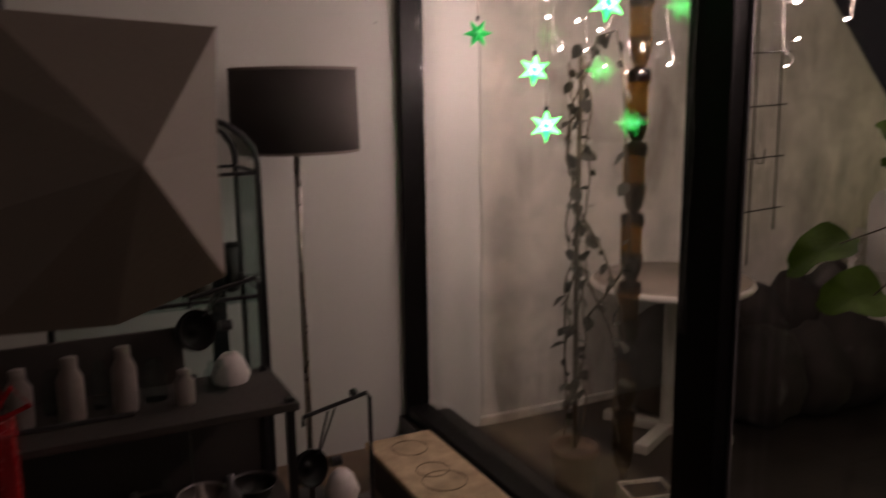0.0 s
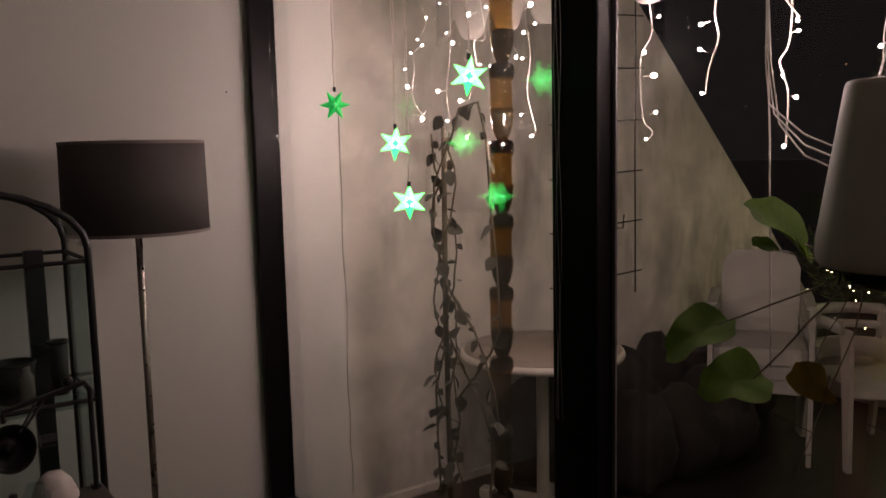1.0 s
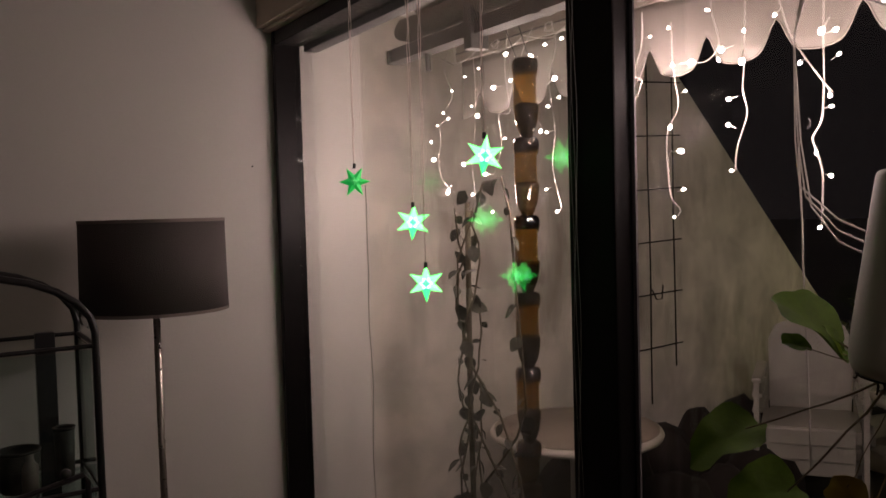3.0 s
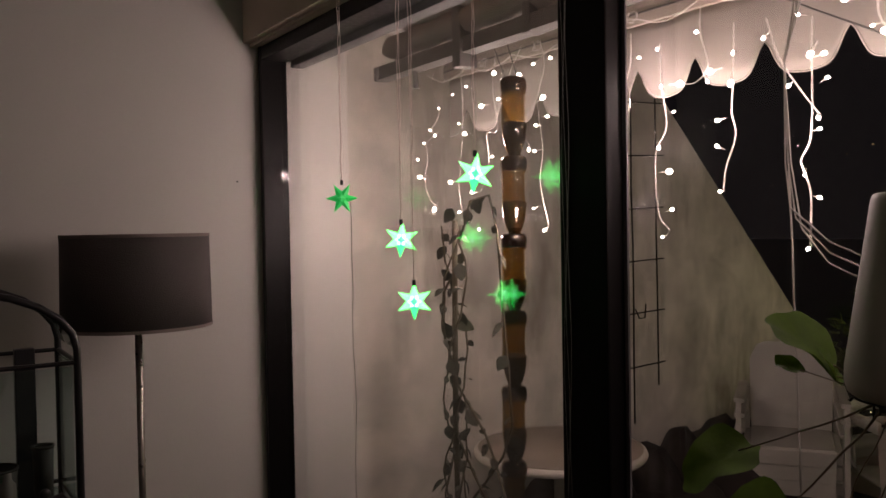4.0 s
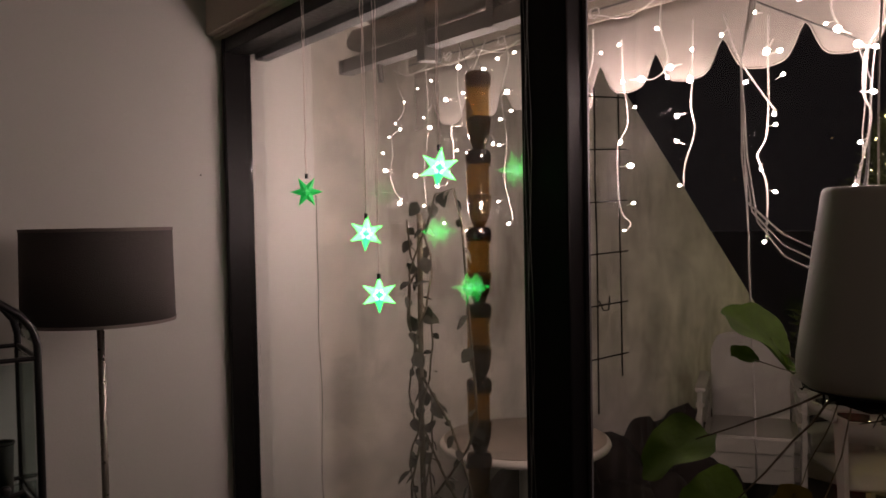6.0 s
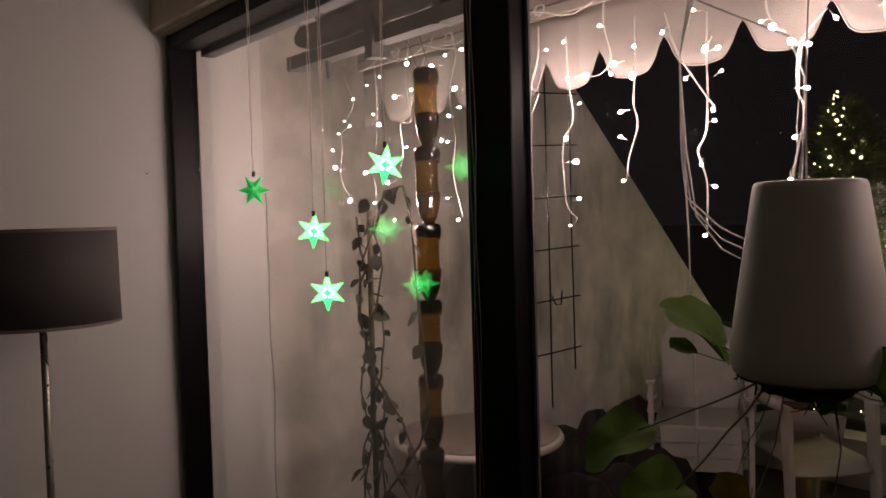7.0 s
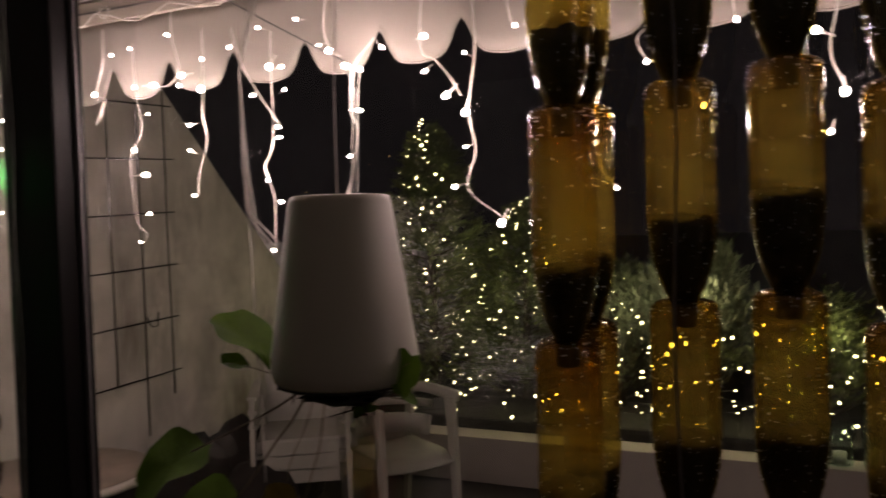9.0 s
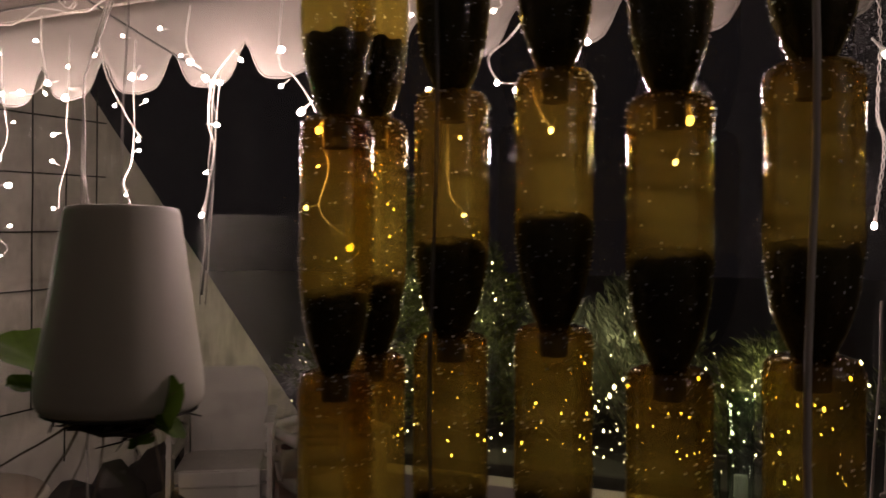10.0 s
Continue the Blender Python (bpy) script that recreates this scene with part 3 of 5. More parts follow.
def clamp_lamp(x, y, z, s, drop):
    """Black clip lamp: bent bracket, head, white bulb."""
    t = thing("clip_lamp", "small black clip lamp with a white bulb on a bent bracket", "lamp", (x, y, z), "clip lamps")
    part("bracket", tube([(-0.15 * s, 0, 0.0), (-0.15 * s, 0, 0.025), (0.04 * s, 0.02, 0.055), (0.05 * s, 0.02, 0.04), (0.05 * s, 0.02, -0.30 * s)], 0.006, 8), M_DARKMETAL, t)
    part("knob", icosphere(0.012, 2, loc=(0.0, 0.015, 0.065)), M_DARKMETAL, t, "", True)
    head = part("lamp_head", lathe([(0.0001, -0.05), (0.03, -0.05), (0.052, 0.0), (0.052, 0.012), (0.046, 0.004), (0.030, -0.012), (0.012, -0.014), (0.010, -0.006), (0.0001, -0.006)], 26), M_BLACK, t, "", True)
    head.matrix_basis = pose(-0.145 * s, -0.03, -drop, 80, 0, 20)
    part("clamp_nut", lathe([(0.0001, 0), (0.014, 0), (0.014, 0.03), (0.0001, 0.03)], 12), M_DARKMETAL, t).matrix_basis = pose(-0.145 * s + 0.06, -0.02, -drop, 0, 90, 0)
    part("strut", tube([(-0.08 * s, 0.0, 0.03), (-0.12 * s, -0.02, -drop + 0.03)], 0.003), M_DARKMETAL, t)
    part("strut", tube([(-0.06 * s, 0.0, 0.035), (-0.11 * s, -0.01, -drop + 0.03)], 0.003), M_DARKMETAL, t)
    part("bulb", lathe([(0.0001, -0.26 * s), (0.035, -0.25 * s), (0.05, -0.20 * s), (0.036, -0.16 * s), (0.02, -0.14 * s), (0.0001, -0.14 * s)], 18, -0.055 * s, -0.02), M_BULBGLASS, t, "white glass bulb", True)
    return t


clamp_lamp(1.04, 2.21, 0.66, 1.0, 0.11)
clamp_lamp(0.755, 2.23, 1.02, 0.9, 0.05)
stand = tagged(part("lamp_stool", box(0.86, 2.1, 0, 1.12, 2.34, 0.36, 0.01), M_ROUGHWOOD), "dark wooden stool under the clip lamp", "stool")
gift = thing("gift_box", "red shiny gift wrapping beside the rack", "gift", (0.175, 1.86, 0))
part("box", box(-0.09, -0.06, 0, 0.05, 0.06, 0.93, 0.008), M_RED, gift)
for k in range(5):
    a = k * 1.25
    part("ribbon_loop", tube([(0, 0, 0.93), (0.05 * math.cos(a), 0.05 * math.sin(a), 1.0), (0.08 * math.cos(a), 0.08 * math.sin(a), 0.96), (0, 0, 0.93)], 0.006, 6), M_RED, gift)

# chipboard ledge beside the window
ledge = thing("window_bench", "low bench topped with pale chipboard along the window", "bench")
part("top", box(1.37, 1.4, 0.155, 1.655, 3.06, 0.178, 0.003), M_CORK, ledge, "pale chipboard top with ring marks")
part("body", box(1.39, 1.42, 0.0, 1.652, 3.04, 0.155), M_ROUGHWOOD, ledge)
for y, r in ((2.93, 0.07), (2.72, 0.06), (2.62, 0.08)):
    part("ring_mark", tube([(1.51 + r * math.cos(a), y + r * math.sin(a), 0.1785) for a in [k * math.pi / 14 for k in range(29)]], 0.0018, 5), M_STEM, ledge, "brown ring left by a pot")


# ---- green stars hanging inside the pane ----
def spike(material):
    bm = bmesh.new()
    base = [bm.verts.new((0.0132 * math.cos(q * math.pi / 2), 0.0132 * math.sin(q * math.pi / 2), 0.011)) for q in range(4)]
    tip = bm.verts.new((0, 0, 0.054))
    bm.faces.new(base[::-1])
    for q in range(4):
        bm.faces.new((base[q], base[(q + 1) % 4], tip))
    return mesh_of("spike", bm, material)


M_STARDIM = glow("dim_green_plastic", (0.02, 0.55, 0.10), 0.38)
spike_me, spike_pale_me, spike_dim_me = spike(M_STAR), spike(M_STARPALE), spike(M_STARDIM)


def star(x, y, z, turn, bright, z_top):
    t = thing("star_light", "small green translucent plastic star lit from inside, hung on thin wire", "star light", (x, y, z), "green star lights")
    spin = pose(0, 0, 0, turn, 0, 58)
    dirs = []
    for k in range(6):
        a = k * math.pi / 3 + math.pi / 2
        dirs.append((Vector((0, math.cos(a), math.sin(a))), 0.049))
    dirs += [(Vector((1, 0, 0)), 0.045), (Vector((-1, 0, 0)), 0.045)]
    for d, length in dirs:
        u = d.orthogonal().normalized()
        w = d.cross(u)
        sp = new("spike", spike_me)
        sp.parent = t
        k = length / 0.054
        sp.matrix_basis = spin @ d.to_track_quat("Z", "Y").to_matrix().to_4x4() @ Matrix.Diagonal((1, 1, k, 1))
        sp.data = (spike_me if d.z < -0.9 or abs(d.x) > 0.9 else spike_pale_me) if bright else spike_dim_me
    core = part("core", icosphere(0.0168, 2), M_STARHOT if bright else M_STARDIM, t, "glowing core", True)
    part("cap", lathe([(0.0001, 0.04), (0.005, 0.04), (0.005, 0.055), (0.0001, 0.055)], 8), M_DARKMETAL, t)
    r2 = random.Random(int(y * 100))
    for s in (-0.006, 0.006):
        part("wire", tube(curve_pts((0, s * 0.2, 0.055), (0, s, z_top - z), 16, 0.0022, r2), 0.0011, 5), M_COPPER, t)
    return t


star(1.631, 2.575, 1.729, 90, False, 2.336)
star(1.647, 2.256, 1.604, 5, True, 2.336)
star(1.617, 2.146, 1.446, 0, True, 2.336)
star(1.645, 1.908, 1.759, 8, True, 2.336)

# loose wires down the black stile
for k in range(3):
    pts = [(1.697, 1.66 - 0.008 * k + 0.004 * math.sin(i * 1.3 + k * 2), 2.3 - i * 0.09) for i in range(16)]
    tagged(part("loose_wire", tube(pts, 0.0011, 5), M_SHINYWIRE), "thin shiny wire hanging along the black stile", "wire", "wires along the stile")


# ---- hanging planter ----
pot = thing("hanging_planter", "white upside-down hanging planter with a plant growing out below", "planter", (1.672, 0.893, 1.388))
part("pot", lathe([(0.045, 0.0), (0.098, 0.0), (0.1075, 0.007), (0.1115, 0.020), (0.1110, 0.042), (0.077, 0.272), (0.074, 0.279), (0.069, 0.281), (0.066, 0.277), (0.0001, 0.274)], 56), M_WHITEPOT, pot, "matt white tapered pot", True)
part("lower_plate", lathe([(0.0001, -0.004), (0.05, -0.004), (0.103, -0.001), (0.103, 0.001), (0.0001, 0.002)], 40), M_SOIL, pot, "dark locking disc", True)
rng = random.Random(8)
for k in range(22):
    a, r = rng.uniform(0, 6.28), rng.uniform(0.05, 0.095)
    p = Vector((r * math.cos(a), r * math.sin(a), -0.003))
    q = p + Vector((0.025 * math.cos(a) * rng.random(), 0.025 * math.sin(a) * rng.random(), -rng.uniform(0.004, 0.016)))
    part("root_tuft", tube([p, (p + q) / 2 + Vector((rng.uniform(-0.01, 0.01), rng.uniform(-0.01, 0.01), 0.005)), q, q + Vector((rng.uniform(-0.02, 0.02), rng.uniform(-0.02, 0.02), rng.uniform(-0.012, 0.006)))], rng.uniform(0.0022, 0.0046), 5, r_end=0.001), M_SOIL, pot)
clod = icosphere(1.0, 3)
for v in clod.verts:
    n = noise.noise(v.co * 2.2) * 0.35 + noise.noise(v.co * 6.0 + Vector((4, 0, 0))) * 0.25
    v.co = Vector((v.co.x * 0.058, v.co.y * 0.058, v.co.z * 0.020)) * (1 + n)
root_ball = part("root_ball", clod, M_SOIL, pot, "dark tangled root ball")
root_ball.location = (0, 0, -0.014)
for k in range(5):
    a, r = rng.uniform(0, 6.28), rng.uniform(0.0, 0.055)
    p = Vector((r * math.cos(a), r * math.sin(a), -0.022))
    part("root_tuft", tube([p, p + Vector((rng.uniform(-0.02, 0.02), rng.uniform(-0.02, 0.02), -0.02)), p + Vector((rng.uniform(-0.045, 0.045), rng.uniform(-0.045, 0.045), -rng.uniform(0.025, 0.06)))], 0.0022, 5, r_end=0.0008), M_SOIL, pot)
part("hanging_cord", tube(curve_pts((0, 0.004, 0.274), (0.02, 0.0, 0.97), 8, 0.002, rng), 0.0014, 6), M_CORD, pot, "thin white cord")


def round_leaf(size, rng, long=1.0, cup=0.12):
    """Broad egg-shaped leaf with a wavy rim and a sunken midrib; the stalk meets it at +x."""
    bm = bmesh.new()
    c = bm.verts.new((0, 0, -0.02 * size))
    rings = []
    ph = rng.uniform(0, 6)
    for r in (0.3, 0.6, 0.85, 1.0):
        ring = []
        for k in range(32):
            a = k / 32 * 2 * math.pi
            edge = 1 + (0.10 * math.sin(3 * a + ph) + 0.065 * math.sin(5 * a + ph * 2) + 0.03 * math.sin(9 * a + ph) + rng.uniform(-0.015, 0.015)) * r
            edge *= 1 - 0.16 * math.exp(-(min(a, 2 * math.pi - a) ** 2) * 9) * r
            x, y = r * size * edge * math.cos(a) * long, r * size * edge * math.sin(a) * (0.93 + 0.12 * math.cos(a))
            z = cup * size * r * r * abs(math.sin(a)) + 0.05 * size * math.sin(5 * a + ph) * r * r - 0.10 * size * (x / size) ** 2
            ring.append(bm.verts.new((x, y, z)))
        rings.append(ring)
    for k in range(32):
        n = (k + 1) % 32
        bm.faces.new((c, rings[0][k], rings[0][n]))
        for i in range(3):
            bm.faces.new((rings[i][k], rings[i + 1][k], rings[i + 1][n], rings[i][n]))
    return bm


def petiole(a, b, r, sag=0.02):
    return tube(curve_pts(a, b, 7, 0.003, rng, sag), r, 6, r_end=r * 0.7)


def leaf_turn(center, angle, flat):
    """Pose of a leaf: angle of its long axis, and how openly it faces the room."""
    side, up, away = Vector((0.80, -0.60, 0)), Vector((0, 0, 1)), Vector((0.60, 0.80, 0))
    a = radians(angle)
    u = side * math.cos(a) + up * math.sin(a)
    v = -side * math.sin(a) + up * math.cos(a)
    w = v * flat + away * math.sqrt(1 - flat * flat)
    n = u.cross(w)
    m = Matrix((u, w, n)).transposed().to_4x4()
    m.translation = center
    return m


# leaf centre relative to the planter, size, angle, openness
for (lx, ly, lz), size, ang, flat, old in (
        ((0.05, 0.222, 0.046), 0.070, -36, 0.50, False), ((0.033, 0.240, 0.012), 0.024, -12, 0.50, False), ((0.045, 0.180, 0.020), 0.030, -60, 0.4, False),
        ((-0.012, 0.342, -0.158), 0.068, 33, 0.34, False), ((-0.02, 0.258, -0.228), 0.060, 12, 0.62, False), ((-0.03, -0.122, 0.024), 0.031, 78, 0.34, False), ((-0.03, -0.118, -0.010), 0.022, -30, 0.5, False),
        ((0.02, 0.135, -0.210), 0.042, 118, 0.55, True), ((0.02, -0.02, -0.045), 0.018, 20, 0.4, False)):
    lf = part("leaf", round_leaf(size, rng, 1.08, 0.22), M_OLDLEAF if old else M_LEAF, pot, "yellowing leaf" if old else "broad green leaf", True)
    lf.matrix_basis = leaf_turn((lx, ly, lz), ang, flat)
    rim = Vector((lx, ly, 0)).normalized() * 0.05
    part("stem", petiole((rim.x, rim.y, -0.004), (lx + 0.55 * size * 0.8 * math.cos(radians(ang)), ly - 0.55 * size * 0.6 * math.cos(radians(ang)), lz + 0.55 * size * math.sin(radians(ang)) - 0.003), 0.0021 if size > 0.05 else 0.0011, 0.004), M_STEM, pot)
for k in range(2):
    a = rng.uniform(0, 6.28)
    p0, far = Vector((0.05 * math.cos(a), 0.05 * math.sin(a), -0.005)), rng.uniform(0.25, 0.5)
    pts = [p0, p0 + Vector((0.03 * math.cos(a), 0.03 * math.sin(a), -far * 0.3)), p0 + Vector((0.06 * math.cos(a + 0.5), 0.07 * math.sin(a + 0.5), -far * 0.65)), p0 + Vector((0.10 * math.cos(a + 0.3), 0.12 * math.sin(a + 0.3), -far))]
    part("stem", tube(pts, 0.0014, 6, r_end=0.0008), M_STEM, pot, "", True)
    for j in range(3):
        b0 = pts[2].lerp(pts[3], j / 3)
        part("twig", tube([b0, b0 + Vector((rng.uniform(-0.05, 0.05), rng.uniform(-0.07, 0.07), rng.uniform(0.0, 0.07)))], 0.0012, 4), M_STEM, pot)


# ---- bottle columns ----
def bottle_meshes(r, h, soil, name, gap=None, plastic=None, beads=250):
    """One upturned bottle: cut rounded base on top, body, taper, neck; with soil inside."""
    prof = [(r * 0.30, h * 1.04), (r * 0.62, h * 1.045), (r * 0.82, h * 1.035), (r * 0.95, h * 1.01), (r, h * 0.975), (r, h * 0.90), (r * 0.972, h * 0.885), (r * 0.985, h * 0.87), (r * 0.985, h * 0.70),
            (r * 0.972, h * 0.69), (r * 0.985, h * 0.68), (r * 0.985, h * 0.50), (r, h * 0.47), (r, h * 0.43), (r * 0.97, h * 0.36), (r * 0.91, h * 0.28), (r * 0.82, h * 0.20), (r * 0.66, h * 0.12), (r * 0.48, h * 0.06), (r * 0.36, h * 0.015), (r * 0.30, -h * 0.06)]
    # fine moulded ribs round the plastic
    ribbed = []
    for (qa, za), (qb, zb) in zip(prof, prof[1:]):
        steps = max(1, int(abs(zb - za) / 0.0045))
        for s in range(steps):
            f = s / steps
            ribbed.append(((qa + (qb - qa) * f) * (1 - (0.014 if s % 2 else 0.0)), za + (zb - za) * f))
    ribbed.append(prof[-1])
    shell = mesh_of("shell", lathe(ribbed, 36, gap=gap), plastic or M_AMBER, True)
    cap = mesh_of("cap", lathe([(r * 0.34, -h * 0.08), (r * 0.36, -h * 0.075), (r * 0.36, h * 0.005), (r * 0.34, h * 0.01)], 18), M_DARKMETAL, True)
    k = 0.95
    top = h * soil
    sp = [(0.0001, top + 0.004), (r * 0.5, top + 0.002), (r * 0.9 * k, top)]
    for q, z in prof:
        if z < top - 0.005:
            sp.append((q * k, z + 0.002))
    sb = lathe(sp, 26)
    rr = random.Random(name)
    for v in sb.verts:
        if v.co.z > top - 0.006:
            v.co.z += rr.uniform(-0.004, 0.004)
    dirt = mesh_of("soil", sb, M_SOIL, True)
    # condensation: flattened beads in rows along the moulded ribs, imitating the ribs' glints
    verts, faces = [], []
    ball = [(0, 0, 1), (0, 0, -1)] + [(math.cos(q * math.pi / 2), math.sin(q * math.pi / 2), 0) for q in range(4)]
    sides = [(0, 2, 3), (0, 3, 4), (0, 4, 5), (0, 5, 2), (1, 3, 2), (1, 4, 3), (1, 5, 4), (1, 2, 5)]
    for k in range(beads):
        i = rr.randrange(2, len(prof) - 2)
        if rr.random() < 0.45:
            i = rr.choice((2, 3, 4, 13, 14, 15))
        f, a = rr.random(), rr.uniform(0, 2 * math.pi)
        q = prof[i][0] + (prof[i + 1][0] - prof[i][0]) * f
        z = round((prof[i][1] + (prof[i + 1][1] - prof[i][1]) * f) / 0.0045) * 0.0045 + rr.uniform(-0.0008, 0.0008)
        size = rr.choice((0.0004, 0.0005, 0.0007, 0.0010))
        base = len(verts)
        for vx, vy, vz in ball:
            verts.append(((q + 0.0004) * math.cos(a) + vx * size, (q + 0.0004) * math.sin(a) + vy * size, z + vz * size * 1.5))
        faces += [tuple(base + j for j in t) for t in sides]
    wet = bpy.data.meshes.new("glint_droplets")
    wet.from_pydata(verts, [], faces)
    wet.polygons.foreach_set("use_smooth", [True] * len(faces))
    wet.materials.append(M_DROP)
    return shell, cap, dirt, wet


def bottle_column(x, y, z_ref, pitch, r, soils, below, above, label, gap=None, lean=(0, 0), wire_top=None, thread=0, plastic=None):
    """Chain of upturned bottles; z_ref is the rim of one of them."""
    t = thing("bottle_column", label, "bottle planter", (x, y, 0), "hanging bottle columns")
    h = pitch / 1.0
    for i in range(-above, below + 1):
        z = z_ref - pitch * (i + 1)
        key = soils[(i + above) % len(soils)]
        shell, cap, dirt, wet = bottle_meshes(r, h, key, i + 10, gap, plastic)
        b = new("bottle", shell)
        b.parent = t
        b.location = (lean[0] * (z - z_ref), lean[1] * (z - z_ref), z)
        b.rotation_euler = (0, 0, radians(23 * i) if not gap else 0)
        for nm, me in (("cap", cap), ("soil", dirt), ("glint_droplets", wet)):
            o = new(nm, me)
            o.parent = b
            if nm == "glint_droplets":
                o["kind"] = "stuff"
        if gap:
            ring = lathe([(r * 0.30, h * 1.044), (r * 0.64, h * 1.050), (r * 0.85, h * 1.040), (r * 0.99, h * 1.012), (r * 1.05, h * 0.975), (r * 1.05, h * 0.895), (r * 1.0, h * 0.865)], 28)
            part("base", ring, M_BROWNBASE, b, "thick dark brown base", True)
    if thread:
        pts = [(-(r + 0.005), 0.004 * math.sin(k * 0.9), z_ref + pitch * (above - 0.3) - k * pitch * 0.33) for k in range(int((below + above + 1) * 3))]
        part("water_tube", tube(pts, 0.0035 if thread > 1 else 0.0018, 7), M_CORD if thread > 1 else M_CABLE, t, "thin watering tube", True)
    if wire_top:
        zt = z_ref + pitch * above
        for s in (-1, 1):
            part("hook_wire", tube([(0, s * r * 0.7, zt), (-0.02, s * r * 0.9 + 0.05, wire_top)], 0.0016, 5), M_CABLE, t)
    return t


AMB = "column of upturned amber plastic bottles half filled with dark soil"
bottle_column(1.668, 0.542, 1.757, 0.305, 0.0455, (0.40, 0.36, 0.35), 3, 2, AMB, thread=0)
bottle_column(1.675, 0.392, 1.778, 0.273, 0.0435, (0.42, 0.46, 0.42), 4, 2, AMB, thread=1)
bottle_column(1.672, 0.270, 1.791, 0.273, 0.0430, (0.43, 0.50, 0.47), 4, 2, AMB + " beside the others")
bottle_column(1.668, 0.148, 1.755, 0.274, 0.0440, (0.40, 0.56, 0.46), 4, 2, AMB)
bottle_column(1.668, 0.016, 1.775, 0.275, 0.0460, (0.38, 0.58, 0.42), 4, 2, AMB, thread=2)
bottle_column(1.757, 0.538, 1.768, 0.303, 0.0415, (0.38, 0.37, 0.35), 3, 2, "column of amber bottles hanging close to the pane behind another")
# plastic tinted darker than in the other columns, against the lamps beside it
bottle_column(2.148, 2.395, 1.602, 0.2466, 0.0405, (0.46, 0.45, 0.43), 5, 2, "column of cut brown plastic bottles hanging outside by the wall", gap=(292, 358, 0.112, 0.205), lean=(-0.02, -0.045), wire_top=2.25, plastic=M_DARKAMBER)

tagged(part("wall_nail", lathe([(0.0001, 0), (0.003, 0), (0.003, 0.004), (0.0001, 0.005)], 8), M_DARKMETAL), "tiny dark nail head in the room wall", "nail").matrix_basis = pose(1.594, D, 1.825, 90, 0, 0)

# ---- terrace: awning ----
awning = thing("awning", "half-rolled cream awning with a scalloped valance", "awning")
rng = random.Random(12)


def scallop(y):
    """Height of the valance's lower hem at y."""
    f = ((y - 0.828) / 0.205) % 1.0
    g = 1 - min(f, 1 - f) * 2
    return 1.976 + 0.012 * (1 - g) + 0.074 * math.exp(-((g / 0.27) ** 2))


val = bmesh.new()
ys = [2.89 - 0.0128 * k for k in range(330)]
cols = []
for y in ys:
    zb = scallop(y)
    col = []
    for q in range(7):
        z = 2.19 + (zb - 2.19) * q / 6
        col.append(val.verts.new((2.243 + 0.007 * math.sin(y * 9.3 + q * 0.35) * q / 6 + 0.004 * math.sin(y * 31) * q / 6, y, z)))
    cols.append(col)
for a, b in zip(cols, cols[1:]):
    for q in range(6):
        val.faces.new((a[q], b[q], b[q + 1], a[q + 1]))
vo = part("valance", val, M_AWNING, awning, "cream scalloped cloth valance", True)
sol = vo.modifiers.new("thickness", "SOLIDIFY")
sol.thickness = 0.0016
hem = [(2.2425 + 0.007 * math.sin(y * 9.3 + 2.1) + 0.004 * math.sin(y * 31), y, scallop(y)) for y in ys]
part("hem", tube([Vector(p) for p in hem], 0.0028, 6), M_AWNING, awning, "stitched cream hem", True)
bar = prism([(2.225, 2.185), (2.262, 2.185), (2.268, 2.205), (2.262, 2.243), (2.235, 2.25), (2.225, 2.24)], "y", -1.35, 2.9)
part("front_bar", bar, M_ALU, awning, "cream aluminium front bar")
part("bar_groove", box(2.222, -1.35, 2.212, 2.226, 2.9, 2.217), M_ARM, awning)
cl = bmesh.new()
prev = None
for k in range(9):
    x = 2.245 - 0.36 * k / 8
    row = [cl.verts.new((x, y, 2.248 + 0.21 * k / 8 - 0.02 * math.sin(k / 8 * math.pi))) for y in (-1.35, 0, 1.2, 2.2, 2.88)]
    if prev:
        for q in range(4):
            cl.faces.new((prev[q], prev[q + 1], row[q + 1], row[q]))
    prev = row
part("cloth", cl, M_AWNING, awning, "cream awning cloth", True)
# folding arm near the wall
part("arm", prism([(2.03, 2.195), (2.075, 2.19), (2.08, 2.235), (2.035, 2.245)], "y", 1.75, 3.062), M_ARM, awning, "grey folding arm")
part("arm_end", box(2.022, 3.05, 2.19, 2.085, 3.072, 2.243, 0.006), M_ARM, awning)
part("arm_bracket", box(2.02, 2.50, 2.15, 2.09, 2.545, 2.345, 0.005), M_ARM, awning, "grey bracket")
part("arm_bracket", box(2.03, 2.165, 2.19, 2.09, 2.20, 2.30, 0.005), M_ARM, awning, "grey bracket")
part("elbow", tube([(2.055, 2.83, 2.20), (2.055, 2.82, 2.13)], 0.010, 10), M_ARM, awning)
roll = bmesh.new()
rings = []
for k in range(34):
    y = 3.0 - k * 0.04
    rings.append([roll.verts.new((2.065 + (0.047 + 0.006 * math.sin(k * 2.1 + a)) * math.cos(a * math.pi / 6), y, 2.305 + (0.042 + 0.006 * math.sin(k * 1.3 + a * 2)) * math.sin(a * math.pi / 6))) for a in range(12)])
for a, b in zip(rings, rings[1:]):
    for q in range(12):
        roll.faces.new((a[q], a[(q + 1) % 12], b[(q + 1) % 12], b[q]))
part("rolled_cloth", roll, M_ROLL, awning, "loosely rolled grey-brown cloth", True)

